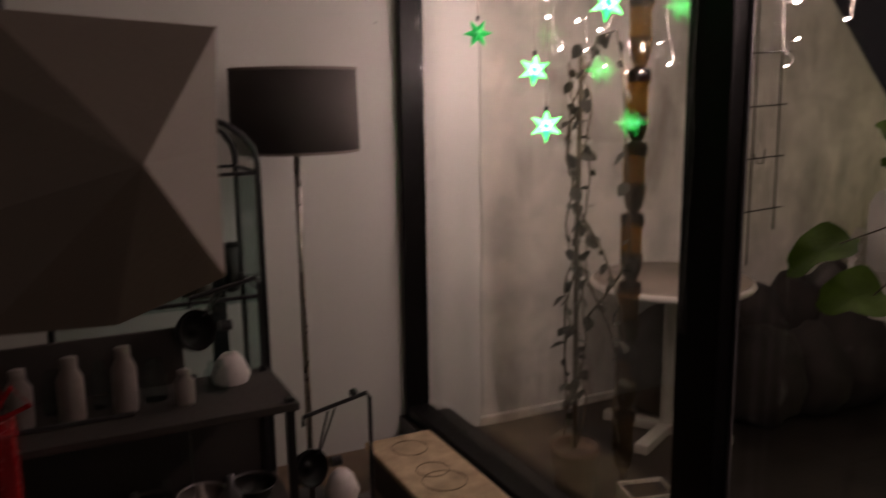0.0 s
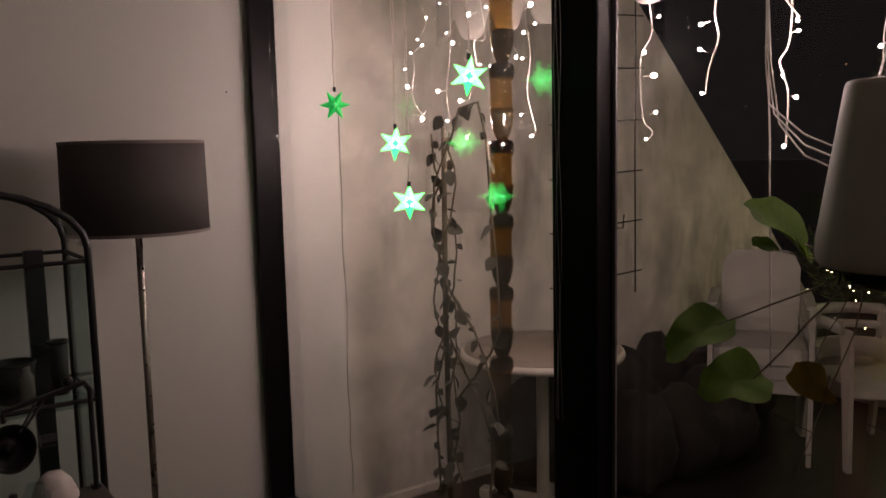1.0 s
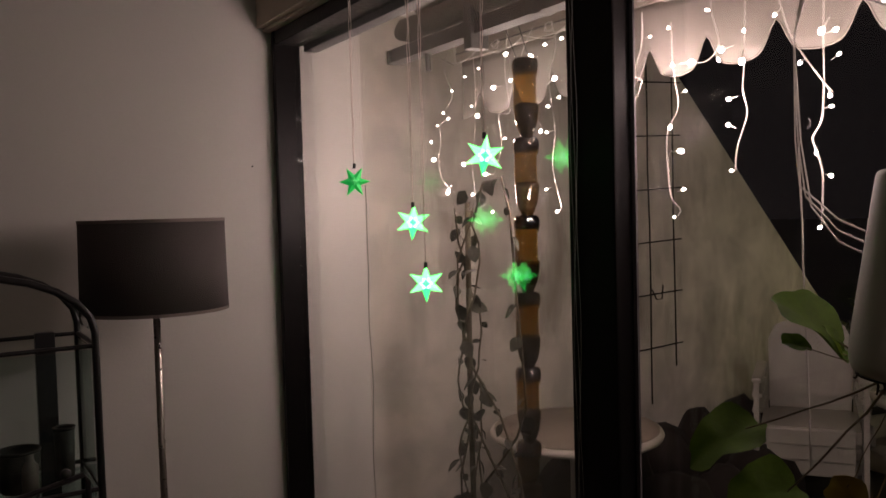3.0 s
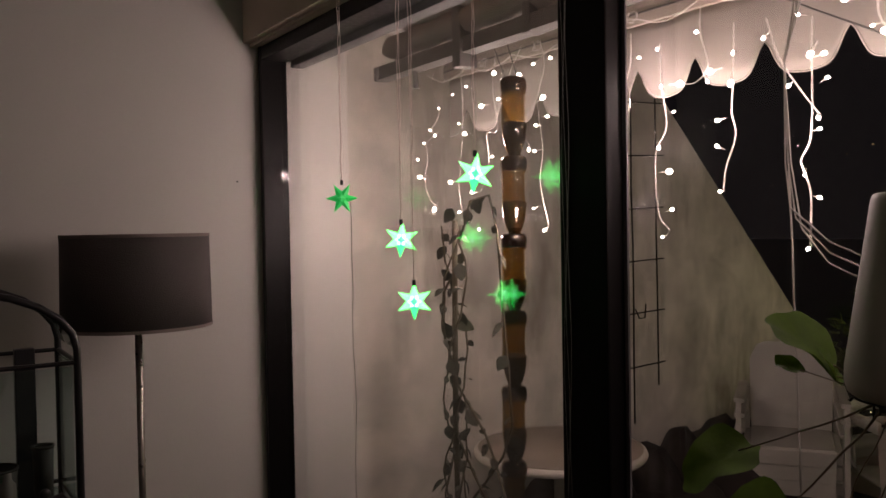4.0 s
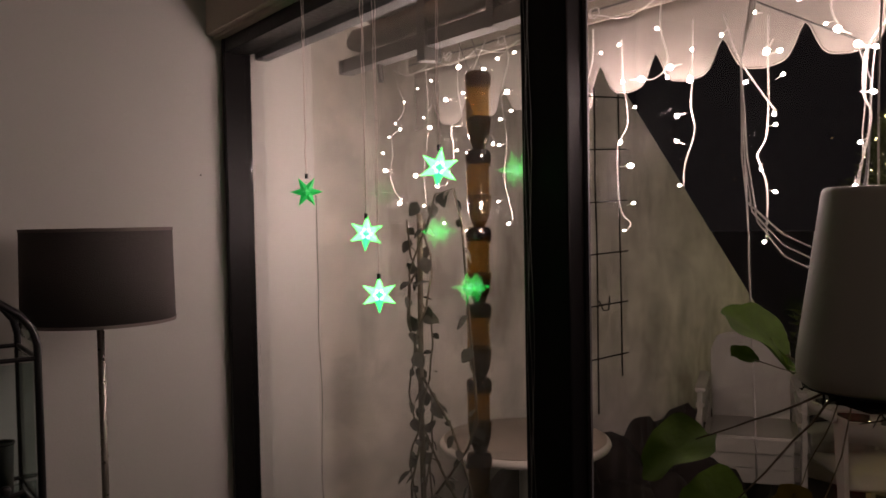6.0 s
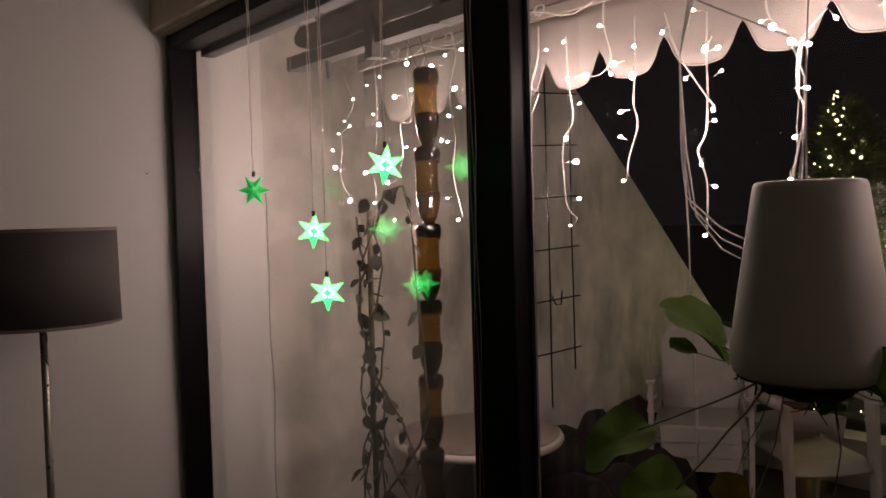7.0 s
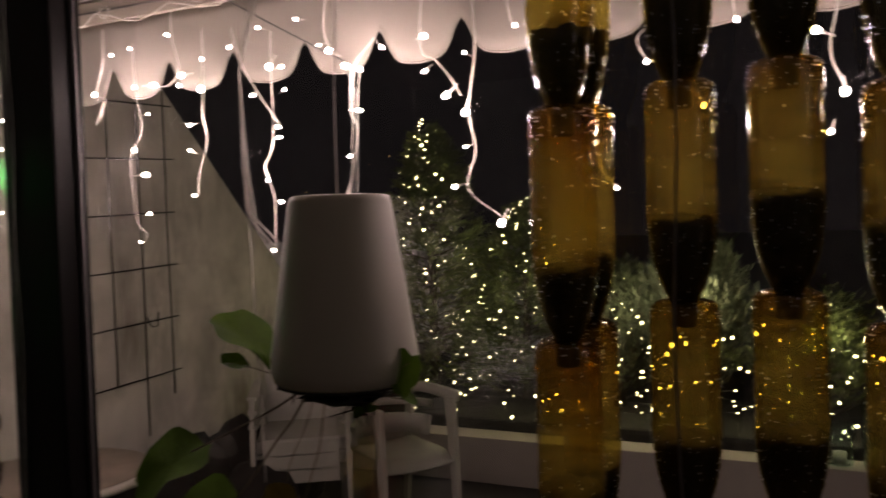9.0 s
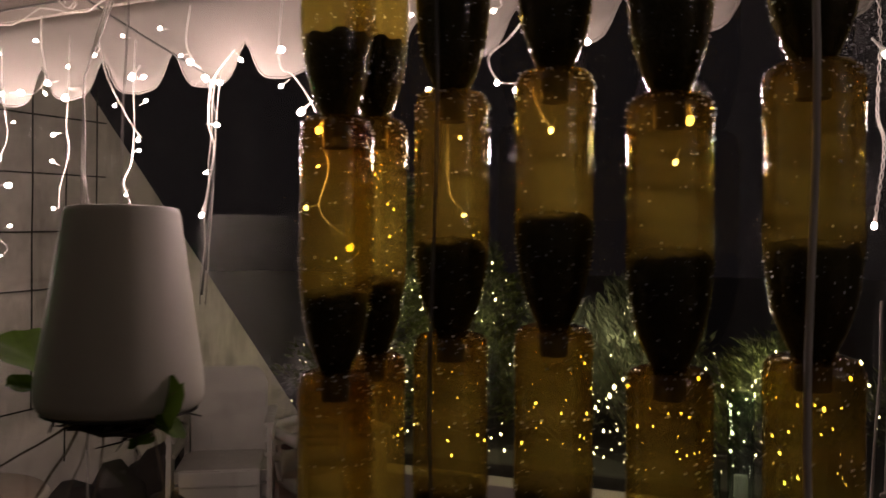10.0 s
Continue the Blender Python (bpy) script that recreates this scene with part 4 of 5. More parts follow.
# ---- icicle light string ----
icicle = thing("icicle_lights", "string of warm white icicle lights on twisted clear wire, lit", "light string")
bulb_me = mesh_of("bulb", lathe([(0.0001, 0.0), (0.0040, 0.001), (0.0050, 0.004), (0.0053, 0.007), (0.0047, 0.010), (0.0028, 0.0125), (0.0001, 0.0135)], 14), M_BULB, True)
stalk_me = mesh_of("stalk", lathe([(0.0014, -0.022), (0.0016, -0.012), (0.0032, 0.001), (0.0036, 0.004)], 8), M_WIRE, True)


def bulb(p, direction, size=0.0):
    size = size or rng.choice((0.6, 0.7, 0.8, 0.9))
    q = Vector(direction).to_track_quat("Z", "Y").to_matrix().to_4x4()
    for nm, me in (("bulb", bulb_me), ("bulb_stalk", stalk_me)):
        o = new(nm, me)
        o.parent = icicle
        o.matrix_basis = Matrix.Translation(p) @ q @ Matrix.Diagonal((size, size, min(1.2, size), 1))


def strand(way, lit, big=(), x=2.18):
    """A twisted wire through (y, z) turns, with bulbs on short stalks; big ones face the room."""
    knots = [Vector((x + rng.uniform(-0.008, 0.008), y, z)) for y, z in way]
    knots = [knots[0] * 2 - knots[1]] + knots + [knots[-1] * 2 - knots[-2]]
    pts = []
    for a, b, c, d in zip(knots, knots[1:], knots[2:], knots[3:]):
        for k in range(6):
            f = k / 6
            pts.append(0.5 * (2 * b + (c - a) * f + (2 * a - 5 * b + 4 * c - d) * f * f + (3 * b - a - 3 * c + d) * f ** 3))
    pts.append(knots[-2])
    fine = [a.lerp(b, f) for a, b in zip(pts, pts[1:]) for f in (0, 0.33, 0.67)] + [pts[-1]]
    for turn in (0, math.pi):
        part("wire_drop", tube([p + Vector((0.0012 * math.cos(i * 1.3 + turn), 0.0022 * math.sin(i * 1.3 + turn), 0)) for i, p in enumerate(fine)], 0.0010, 5), M_WIRE, icicle, "", True)
    for n, spots in enumerate((lit, big)):
        for y, z in spots:
            p = Vector((x - 0.004, y, z))
            near = min(pts, key=lambda q: (q - p).length)
            d = p - near
            if d.length < 0.008 or d.length > 0.09:
                d = Vector((-0.4, rng.uniform(-0.4, 0.4), -0.7))
            bulb(p, d.normalized(), 1.3 if n else 0.0)


# over the wall side of the window
strand(((2.89, 2.22), (2.92, 2.16), (2.87, 2.06), (2.91, 2.0), (2.88, 1.98), (2.95, 1.955), (2.945, 1.89), (2.98, 1.825), (2.955, 1.76), (2.90, 1.713)), ((2.86, 2.07), (2.92, 2.0), (2.885, 1.98), (2.963, 1.953), (3.01, 1.895), (2.80, 1.70)), ((2.986, 1.828), (2.898, 1.71)))
strand(((2.72, 2.19), (2.716, 2.07), (2.73, 1.92), (2.75, 1.80), (2.737, 1.69)), ((2.767, 2.11), (2.69, 2.126), (2.73, 2.0), (2.737, 1.69)), ((2.703, 1.964), (2.784, 1.80)))
strand(((2.51, 2.22), (2.55, 2.10), (2.525, 1.96), (2.57, 1.95), (2.565, 1.85), (2.606, 1.755)), ((2.508, 2.056), (2.546, 1.87), (2.62, 1.63)), ((2.528, 2.144), (2.591, 2.047), (2.652, 1.757)))
strand(((2.387, 2.21), (2.448, 2.13), (2.461, 2.04), (2.354, 1.89)), ((2.351, 1.88),), ((2.40, 2.12), (2.465, 1.96)))
strand(((2.294, 2.20), (2.274, 2.13), (2.302, 2.02), (2.293, 1.874), (2.313, 1.77), (2.273, 1.633)), ((2.319, 2.142), (2.248, 2.144), (2.266, 1.97), (2.308, 1.948), (2.316, 1.87), (2.327, 1.693), (2.276, 1.625)), ((2.289, 2.027),))
# under the valance
strand(((1.914, 2.15), (1.92, 2.065), (1.951, 1.99), (1.927, 1.97), (1.954, 1.909)), ((1.89, 2.08), (1.951, 1.99)))
strand(((1.81, 2.10), (1.806, 1.994), (1.80, 1.883), (1.829, 1.818), (1.823, 1.661), (1.795, 1.621), (1.809, 1.60)), ((1.82, 2.093), (1.81, 1.995), (1.773, 1.92), (1.819, 1.838), (1.784, 1.67), (1.809, 1.60)), ((1.756, 1.99), (1.795, 1.769)))
strand(((1.59, 2.11), (1.592, 1.968), (1.596, 1.897), (1.586, 1.842), (1.619, 1.764), (1.627, 1.71)), ((1.59, 2.04), (1.63, 1.883), (1.633, 1.818), (1.627, 1.71)), ((1.597, 1.971), (1.648, 2.005)))
strand(((1.69, 2.17), (1.693, 2.107), (1.66, 2.02), (1.70, 1.985), (1.756, 1.99)), ((1.693, 2.107), (1.668, 1.985)))
strand(((1.50, 2.10), (1.463, 2.0), (1.395, 1.898), (1.371, 1.862)), ((1.441, 1.939), (1.356, 1.938), (1.374, 1.86), (1.503, 2.058)))
strand(((1.39, 2.08), (1.388, 1.988), (1.39, 1.889), (1.396, 1.807), (1.419, 1.771), (1.407, 1.741), (1.399, 1.69), (1.401, 1.573)), ((1.374, 1.832), (1.406, 1.739), (1.375, 1.685), (1.398, 1.573), (1.365, 1.992), (1.416, 2.088)), ((1.388, 2.002),))
strand(((1.114, 2.03), (1.165, 1.966), (1.174, 1.877), (1.159, 1.822), (1.193, 1.692)), ((1.097, 2.009), (1.162, 1.876), (1.179, 1.779), (1.193, 1.692), (1.157, 1.965)), ((1.222, 2.01), (1.181, 1.973)))
strand(((1.24, 2.14), (1.245, 2.06), (1.222, 2.01)), ((1.308, 2.094), (1.25, 2.03)))
strand(((0.995, 2.118), (1.005, 2.015), (0.999, 1.979), (0.975, 1.968), (0.939, 1.927), (0.912, 1.885)), ((0.989, 1.946),), ((0.997, 2.015), (0.939, 1.893)))
strand(((0.885, 2.10), (0.878, 1.979), (0.895, 1.854), (0.885, 1.772), (0.90, 1.692), (0.827, 1.632)), ((0.897, 1.969), (0.90, 1.78), (0.926, 1.699)), ((0.901, 1.855), (0.827, 1.626)))
# between and beyond the bottle columns
strand(((0.64, 2.06), (0.631, 1.886), (0.627, 1.826), (0.624, 1.723), (0.592, 1.678)), ((0.66, 1.909), (0.605, 1.819), (0.592, 1.678)))
strand(((0.48, 2.07), (0.48, 2.03), (0.512, 1.987), (0.548, 1.956), (0.527, 1.913), (0.475, 1.904), (0.455, 1.858), (0.43, 1.825)), ((0.533, 1.914), (0.495, 1.90), (0.43, 1.825)), ((0.48, 2.025),))
strand(((0.205, 2.05), (0.209, 1.979), (0.222, 1.894), (0.199, 1.829)), ((0.222, 1.762),), ((0.237, 1.929), (0.201, 1.829)))
strand(((-0.06, 2.06), (-0.068, 1.934), (-0.064, 1.818), (-0.074, 1.768), (-0.061, 1.656)), ((-0.09, 1.80), (-0.061, 1.656)), ((-0.073, 1.908),))
run = []
for k in range(70):
    y = 2.95 - k * 0.05
    run.append(Vector((2.19 + rng.uniform(-0.006, 0.006), y, 2.20 - 0.035 * abs(math.sin(k * 0.62)) + rng.uniform(-0.008, 0.008))))
part("main_wire", tube(run, 0.0022, 5), M_WIRE, icicle, "", True)
for y in (2.62, 2.33, 1.93, 1.62, 1.17, 0.62, 0.25):
    c = Vector((2.20, y, 2.20))
    for k in range(2):
        loop = [c + Vector((rng.uniform(-0.012, 0.012), 0.022 * math.cos(a * 0.9 + k) , 0.016 * math.sin(a * 0.9 + k))) for a in range(8)]
        part("wire_knot", tube(loop, 0.0014, 5), M_WIRE, icicle, "", True)
for k in range(8):
    y = 0.80 - 0.085 * k
    d = Vector((-0.6, rng.uniform(-0.8, 0.8), rng.uniform(-0.9, 0.5))).normalized()
    p = Vector((2.20, y, 2.02 + 0.05 * math.sin(k * 2.3)))
    bulb(p, d)
    part("wire_drop", tube(curve_pts(p - d * 0.02, (2.195, y + rng.uniform(-0.02, 0.02), 2.185), 5, 0.004, rng), 0.0016, 5), M_WIRE, icicle, "", True)

# cords that hold the planter and stray cables
cab = thing("cable_bundle", "bundle of pale cords hanging from the awning bar", "cable")
for k in range(3):
    pts = [(2.225, 1.36 - 0.01 * k, 2.205), (2.06, 1.345 - 0.01 * k, 2.13), (1.99, 1.33, 1.95), (1.98, 1.31 + 0.006 * k, 1.75), (1.96, 1.275 + 0.012 * k, 1.62 + 0.02 * k), (1.93, 1.20, 1.555 + 0.02 * k), (1.90, 1.12, 1.53 + 0.02 * k)]
    part("cord", tube([Vector(p) for p in pts], 0.0019, 6), M_CORD, cab, "", True)
part("cord", tube(curve_pts((1.98, 1.315, 1.75), (1.975, 1.29, 1.1), 8, 0.002, rng), 0.002, 6), M_CORD, cab, "", True)
for k in range(4):
    cord = part("cord", tube(curve_pts((1.74 + 0.006 * k, -0.07 + 0.008 * k, 1.62 - 0.02 * k), (1.74, -0.045 + 0.011 * k, 0.55), 14, 0.003, rng), 0.0016, 6), M_CORD, cab, "", True)
    part("connector", box(1.737, -0.052 + 0.011 * k, 1.36 - 0.07 * k, 1.743, -0.044 + 0.011 * k, 1.372 - 0.07 * k, 0.001), M_CORD, cab, "small white cable tag")
stay = [(2.226, 1.62, 2.225), (2.20, 1.40, 2.10), (2.19, 1.20, 1.99), (2.185, 1.165, 1.90), (2.18, 1.165, 1.78), (2.18, 1.195, 1.52)]
tagged(part("stay_cable", tube(stay, 0.0026, 6), M_CABLE, None, "", True), "grey cable slung under the awning and hanging down", "cable")
for k in range(2):
    part("cord", tube(curve_pts((2.185, 1.155 + 0.012 * k, 1.98), (2.18, 1.185 + 0.014 * k, 1.50), 8, 0.003, rng), 0.0012, 6), M_CORD, cab, "", True)
tagged(part("wall_wire", tube(curve_pts((2.062, 3.355, 1.75), (2.068, 3.355, 0.1), 14, 0.004, rng), 0.0018, 5), M_CABLE), "thin dark wire running down the wall", "wire")

# ---- wire trellis on the garden wall ----
trel = thing("wall_trellis", "rusty wire grid trellis hung on the stained wall", "trellis")
for x, zb in ((3.31, 0.80), (3.50, 0.88), (3.69, 0.60), (3.875, 0.78)):
    part("rod", tube(curve_pts((x, 3.362, 2.45), (x + 0.008, 3.36, zb), 6, 0.003, rng), 0.0042, 6), M_RUST, trel)
for z in (2.28, 2.005, 1.73, 1.457, 1.185, 0.905):
    part("rod", tube(curve_pts((3.24, 3.353, z - 0.03), (3.925, 3.352, z), 6, 0.003, rng), 0.0042, 6), M_RUST, trel)
part("hook", tube([(3.70, 3.35, 1.20), (3.72, 3.34, 1.15), (3.76, 3.34, 1.15), (3.78, 3.35, 1.22)], 0.004, 6), M_RUST, trel)

# ---- climbing plant on a stake ----
vine = thing("climbing_plant", "sparse climbing plant wound round a thin stake in a dark pot", "climbing plant", (2.03, 2.56, 0))
part("stake", tube([(0, 0, 0.2), (0.0, 0.012, 1.0), (0, 0.0, 1.66)], 0.0095, 8), M_STEM, vine, "thin brown stake", True)
part("pot", lathe([(0.0001, 0), (0.07, 0), (0.085, 0.20), (0.092, 0.20), (0.092, 0.23), (0.08, 0.23), (0.078, 0.22), (0.0001, 0.22)], 28), M_TERRA, vine, "dark pot", True)
paths = []
for k, ph in enumerate((0.0, 2.1, 4.2)):
    pts = [Vector((0.03 * math.cos(ph + i * 0.45), 0.052 * math.sin(ph + i * 0.45 + 0.3 * math.sin(i * 1.7)) + 0.01, 0.25 + i * 0.058)) for i in range(25)]
    paths.append(pts)
hoop = [Vector((0.02, -0.005, 1.60)), Vector((0.02, -0.06, 1.72)), Vector((0.03, -0.15, 1.735)), Vector((0.03, -0.19, 1.62)), Vector((0.03, -0.21, 1.40)), Vector((0.03, -0.235, 1.20)), Vector((0.03, -0.25, 1.02)), Vector((0.03, -0.20, 0.92)), Vector((0.02, -0.12, 0.82)), Vector((0.02, -0.02, 0.72))]
paths.append(hoop)
paths.append([Vector((0.0, 0.0, 1.12)), Vector((0, -0.06, 1.07)), Vector((0.01, -0.14, 0.98)), Vector((0.01, -0.19, 0.90)), Vector((0.01, -0.24, 0.80)), Vector((0.01, -0.26, 0.68))])
paths.append([Vector((0.0, 0.0, 0.95)), Vector((0, -0.09, 0.84)), Vector((0.01, -0.17, 0.74)), Vector((0.01, -0.24, 0.6)), Vector((0.0, -0.22, 0.45)), Vector((0.0, -0.26, 0.34))])
paths.append([Vector((0.0, 0.0, 1.50)), Vector((0, 0.07, 1.42)), Vector((0, 0.085, 1.30)), Vector((0, 0.03, 1.2))])
paths.append([Vector((0.0, 0.02, 0.9)), Vector((0, 0.08, 0.74)), Vector((0, 0.075, 0.5)), Vector((0, 0.06, 0.35))])
leaf_bm = bmesh.new()
outline = [(0, 0), (0.30, 0.34), (0.55, 0.36), (0.85, 0.18), (1.0, 0.0), (0.85, -0.18), (0.55, -0.36), (0.30, -0.34)]
lv = [leaf_bm.verts.new((x, y, 0.10 * abs(y) * 2 - 0.12 * x * x)) for x, y in outline]
mid = leaf_bm.verts.new((0.5, 0, -0.02))
for i in range(8):
    leaf_bm.faces.new((lv[i], lv[(i + 1) % 8], mid))
leaf_me = mesh_of("leaf", leaf_bm, M_VINELEAF, True)
for n, pts in enumerate(paths):
    part("vine_stem", tube(pts, 0.0032 if n < 3 else 0.0042, 6), M_STEM, vine, "", True)
    steps = [(a.lerp(b, f), b - a) for a, b in zip(pts, pts[1:]) for f in ((0.3, 0.8) if n > 2 else (0.5,))]
    for p, d in steps:
        if rng.random() < (0.85 if n < 3 else 0.8):
            o = new("leaf", leaf_me)
            o.parent = vine
            s = rng.choice((0.032, 0.04, 0.048, 0.056, 0.064))
            o.matrix_basis = Matrix.LocRotScale(p, Euler((rng.uniform(-1.0, 1.0), rng.uniform(0.1, 1.3), rng.uniform(0, 6.28))), (s, s, s))
for p, s, r in (((0.0, 0.01, 1.70), 0.06, (1.2, 0.9, 1.7)), ((0.0, 0.05, 1.575), 0.055, (0.6, 0.9, 2.2)), ((0.02, -0.10, 1.725), 0.055, (0.8, 1.0, 4.2)), ((0.0, -0.02, 1.52), 0.06, (0.4, 1.2, 4.6)), ((0.0, -0.04, 1.36), 0.06, (0.9, 1.3, 4.2)), ((0.0, -0.01, 1.08), 0.055, (0.9, 1.4, 4.6))):
    o = new("leaf", leaf_me)
    o.parent = vine
    o.matrix_basis = Matrix.LocRotScale(p, Euler(r), (s, s, s))

# ---- round table ----
table = thing("round_table", "round white garden table with a worn top on one pedestal", "table", (2.78, 2.91, 0))
part("top_face", lathe([(0.0001, 0.7245), (0.338, 0.7245), (0.340, 0.7235), (0.340, 0.721)], 56), M_TOPWORN, table, "worn brown table face", True)
part("tabletop", lathe([(0.0001, 0.685), (0.335, 0.685), (0.352, 0.69), (0.358, 0.702), (0.352, 0.716), (0.335, 0.722), (0.0001, 0.722)], 64), M_MARBLE, table, "worn white round top", True)
part("pedestal", lathe([(0.028, 0.04), (0.026, 0.62), (0.06, 0.66), (0.09, 0.685)], 20), M_PLASTIC, table, "", True)
for k in range(4):
    a = k * math.pi / 2 + 0.5
    foot = part("foot", box(0.0, -0.03, 0.0, 0.30, 0.03, 0.045, 0.008), M_PLASTIC, table)
    foot.rotation_euler = (0, 0, a)


# ---- plastic garden chairs ----
def chair(x, y, z, turn, label, back=0.90, half=0.16):
    """Monobloc chair: seat, smooth back with a slot, arms, legs. The front faces local -y."""
    t = thing("garden_chair", label, "chair", (x, y, z), "white garden chairs")
    t.rotation_euler = (0, 0, radians(turn))
    part("seat", box(-0.19, -0.23, 0.405, 0.19, 0.20, 0.43, 0.010), M_PLASTIC, t)
    part("seat_front", box(-0.19, -0.246, 0.350, 0.19, -0.228, 0.425, 0.007), M_PLASTIC, t)
    h = back - 0.42
    for s in (-1, 1):
        stile = prism([(s * 0.09, 0.0), (s * 0.19, 0.0), (s * (half + 0.035), h * 0.8), (s * half, h * 0.96), (s * (half - 0.04), h), (s * 0.09, h)][::s], "y", 0.0, 0.02)
        part("back_stile", stile, M_PLASTIC, t).matrix_basis = pose(0, 0.185, 0.42, -12, 0, 0)
    for z0, z1 in ((0.0, 0.10), (0.17, 1.0)):
        part("back_panel", prism([(-0.09, h * z0), (0.09, h * z0), (0.09, h * z1), (-0.09, h * z1)], "y", 0.002, 0.018), M_PLASTIC, t).matrix_basis = pose(0, 0.185, 0.42, -12, 0, 0)
    for s in (-1, 1):
        part("arm", box(min(s * 0.205, s * 0.255), -0.25, 0.632, max(s * 0.205, s * 0.255), 0.235, 0.655, 0.009), M_PLASTIC, t)
        part("arm_post", prism([(-0.245, 0.64), (-0.16, 0.64), (-0.19, 0.40), (-0.225, 0.0), (-0.27, 0.0), (-0.26, 0.40)], "x", s * 0.222, s * 0.245), M_PLASTIC, t)
        part("leg", prism([(0.16, 0.64), (0.225, 0.64), (0.26, 0.40), (0.31, 0.0), (0.265, 0.0), (0.20, 0.40)], "x", s * 0.20, s * 0.226), M_PLASTIC, t)
        part("side_rail", box(min(s * 0.19, s * 0.22), -0.19, 0.355, max(s * 0.19, s * 0.22), 0.20, 0.415, 0.006), M_PLASTIC, t)
    return t


for k in range(3):
    chair(4.185 - 0.012 * k, 2.78 - 0.008 * k, 0.075 * k, -56, "white plastic garden chair at the foot of a stack" if k == 0 else "white plastic garden chair stacked on others", 0.87, 0.165)


def tub_chair(x, y, turn, label):
    """Low chair whose arms and slotted back are one curved band; the front faces local -y."""
    t = thing("garden_chair", label, "chair", (x, y, 0), "white garden chairs")
    t.rotation_euler = (0, 0, radians(turn))

    def band(z0, z1, lean, front):
        path = [(-0.21, front)] + [(-0.21 * math.cos(q * math.pi / 10), 0.06 + 0.20 * math.sin(q * math.pi / 10)) for q in range(11)] + [(0.21, front)]
        bm = bmesh.new()
        prev = None
        for px, py in path:
            out = Vector((px, max(py - 0.06, 0), 0)).normalized()
            ring = [bm.verts.new(Vector((px, py, zz)) + out * (off + lean * (zz - 0.42))) for off, zz in ((0, z0), (0.022, z0), (0.028, z1), (-0.006, z1))]
            if prev:
                for q in range(4):
                    bm.faces.new((prev[q], prev[(q + 1) % 4], ring[(q + 1) % 4], ring[q]))
            else:
                bm.faces.new(ring[::-1])
            prev = ring
        bm.faces.new(prev)
        bmesh.ops.recalc_face_normals(bm, faces=bm.faces[:])
        return bm

    part("arm_band", band(0.672, 0.725, 0.12, -0.22), M_PLASTIC, t, "", True)
    part("back_slat", band(0.595, 0.632, 0.12, 0.10), M_PLASTIC, t, "", True)
    part("back_slat", band(0.44, 0.545, 0.12, 0.10), M_PLASTIC, t, "", True)
    seat = bmesh.new()
    rows = []
    for j in range(7):
        py = -0.25 + 0.075 * j
        rows.append([seat.verts.new((px, py, 0.425 - 0.018 * math.cos(px * 6) - 0.05 * max(0, -py - 0.2) / 0.05 * (1 - 3 * px * px))) for px in (-0.195, -0.13, -0.065, 0, 0.065, 0.13, 0.195)])
    for ra, rb in zip(rows, rows[1:]):
        for q in range(6):
            seat.faces.new((ra[q], ra[q + 1], rb[q + 1], rb[q]))
    so = part("seat", seat, M_PLASTIC, t, "", True)
    so.modifiers.new("thickness", "SOLIDIFY").thickness = 0.018
    for sx in (-1, 1):
        part("leg", prism([(-0.245, 0.69), (-0.16, 0.69), (-0.19, 0.40), (-0.225, 0.0), (-0.27, 0.0), (-0.26, 0.40)], "x", sx * 0.205, sx * 0.228), M_PLASTIC, t)
        part("leg", prism([(0.16, 0.69), (0.225, 0.69), (0.25, 0.40), (0.29, 0.0), (0.25, 0.0), (0.19, 0.40)], "x", sx * 0.180, sx * 0.203), M_PLASTIC, t)
    return t


tub_chair(4.50, 2.38, -33, "single low white plastic garden chair with a slotted back")

# heap of dark stones along the wall
rng = random.Random(31)
heap = [(2.98 + 0.27 * i, 3.14 + rng.uniform(-0.03, 0.03), 0.19 + rng.uniform(0, 0.05), 0.58 + rng.uniform(-0.04, 0.09)) for i in range(7)]
heap += [(3.25 + 0.30 * i, 2.82 + rng.uniform(-0.05, 0.05), 0.17 + rng.uniform(0, 0.05), 0.40 + rng.uniform(-0.06, 0.08)) for i in range(3)]
for i, (x, y, r, h) in enumerate(heap):
    st = icosphere(1.0, 3)
    for v in st.verts:
        n = noise.noise(v.co * 1.5 + Vector((i * 7.3, 0, 0))) + 0.4 * noise.noise(v.co * 4.0 + Vector((i * 3.1, 5, 0)))
        c = v.co * (1 + 0.28 * n)
        c = Vector((round(c.x * 3) / 3 * 0.35 + c.x * 0.65, round(c.y * 3) / 3 * 0.35 + c.y * 0.65, c.z))
        v.co = Vector((c.x * r, c.y * r * 0.95, max(0.0, (c.z + 0.75) / 1.75) * h))
    st_ob = part("boulder", st, M_ROCK, None, "", True)
    st_ob.location = (x, y, 0)
    tagged(st_ob, "large dark brown rough stone in the heap by the wall" if h > 0.5 else "lower dark brown stone in front of the heap", "stone", "stones by the wall")

# small white pot on the ground near the window
wp = thing("white_box", "small white planter box of soil on the terrace paving", "box", (2.215, 2.365, 0))
wp.rotation_euler = (0, 0, radians(-14))
for a in ((-0.09, -0.07, 0, 0.09, -0.062, 0.10), (-0.09, 0.062, 0, 0.09, 0.07, 0.10), (-0.09, -0.062, 0, -0.082, 0.062, 0.10), (0.082, -0.062, 0, 0.09, 0.062, 0.10), (-0.082, -0.062, 0, 0.082, 0.062, 0.03)):
    part("side", box(*a, 0.002), M_PLASTIC, wp)
part("soil", box(-0.081, -0.061, 0.03, 0.081, 0.061, 0.088, 0.004), M_SOIL, wp, "dry soil")


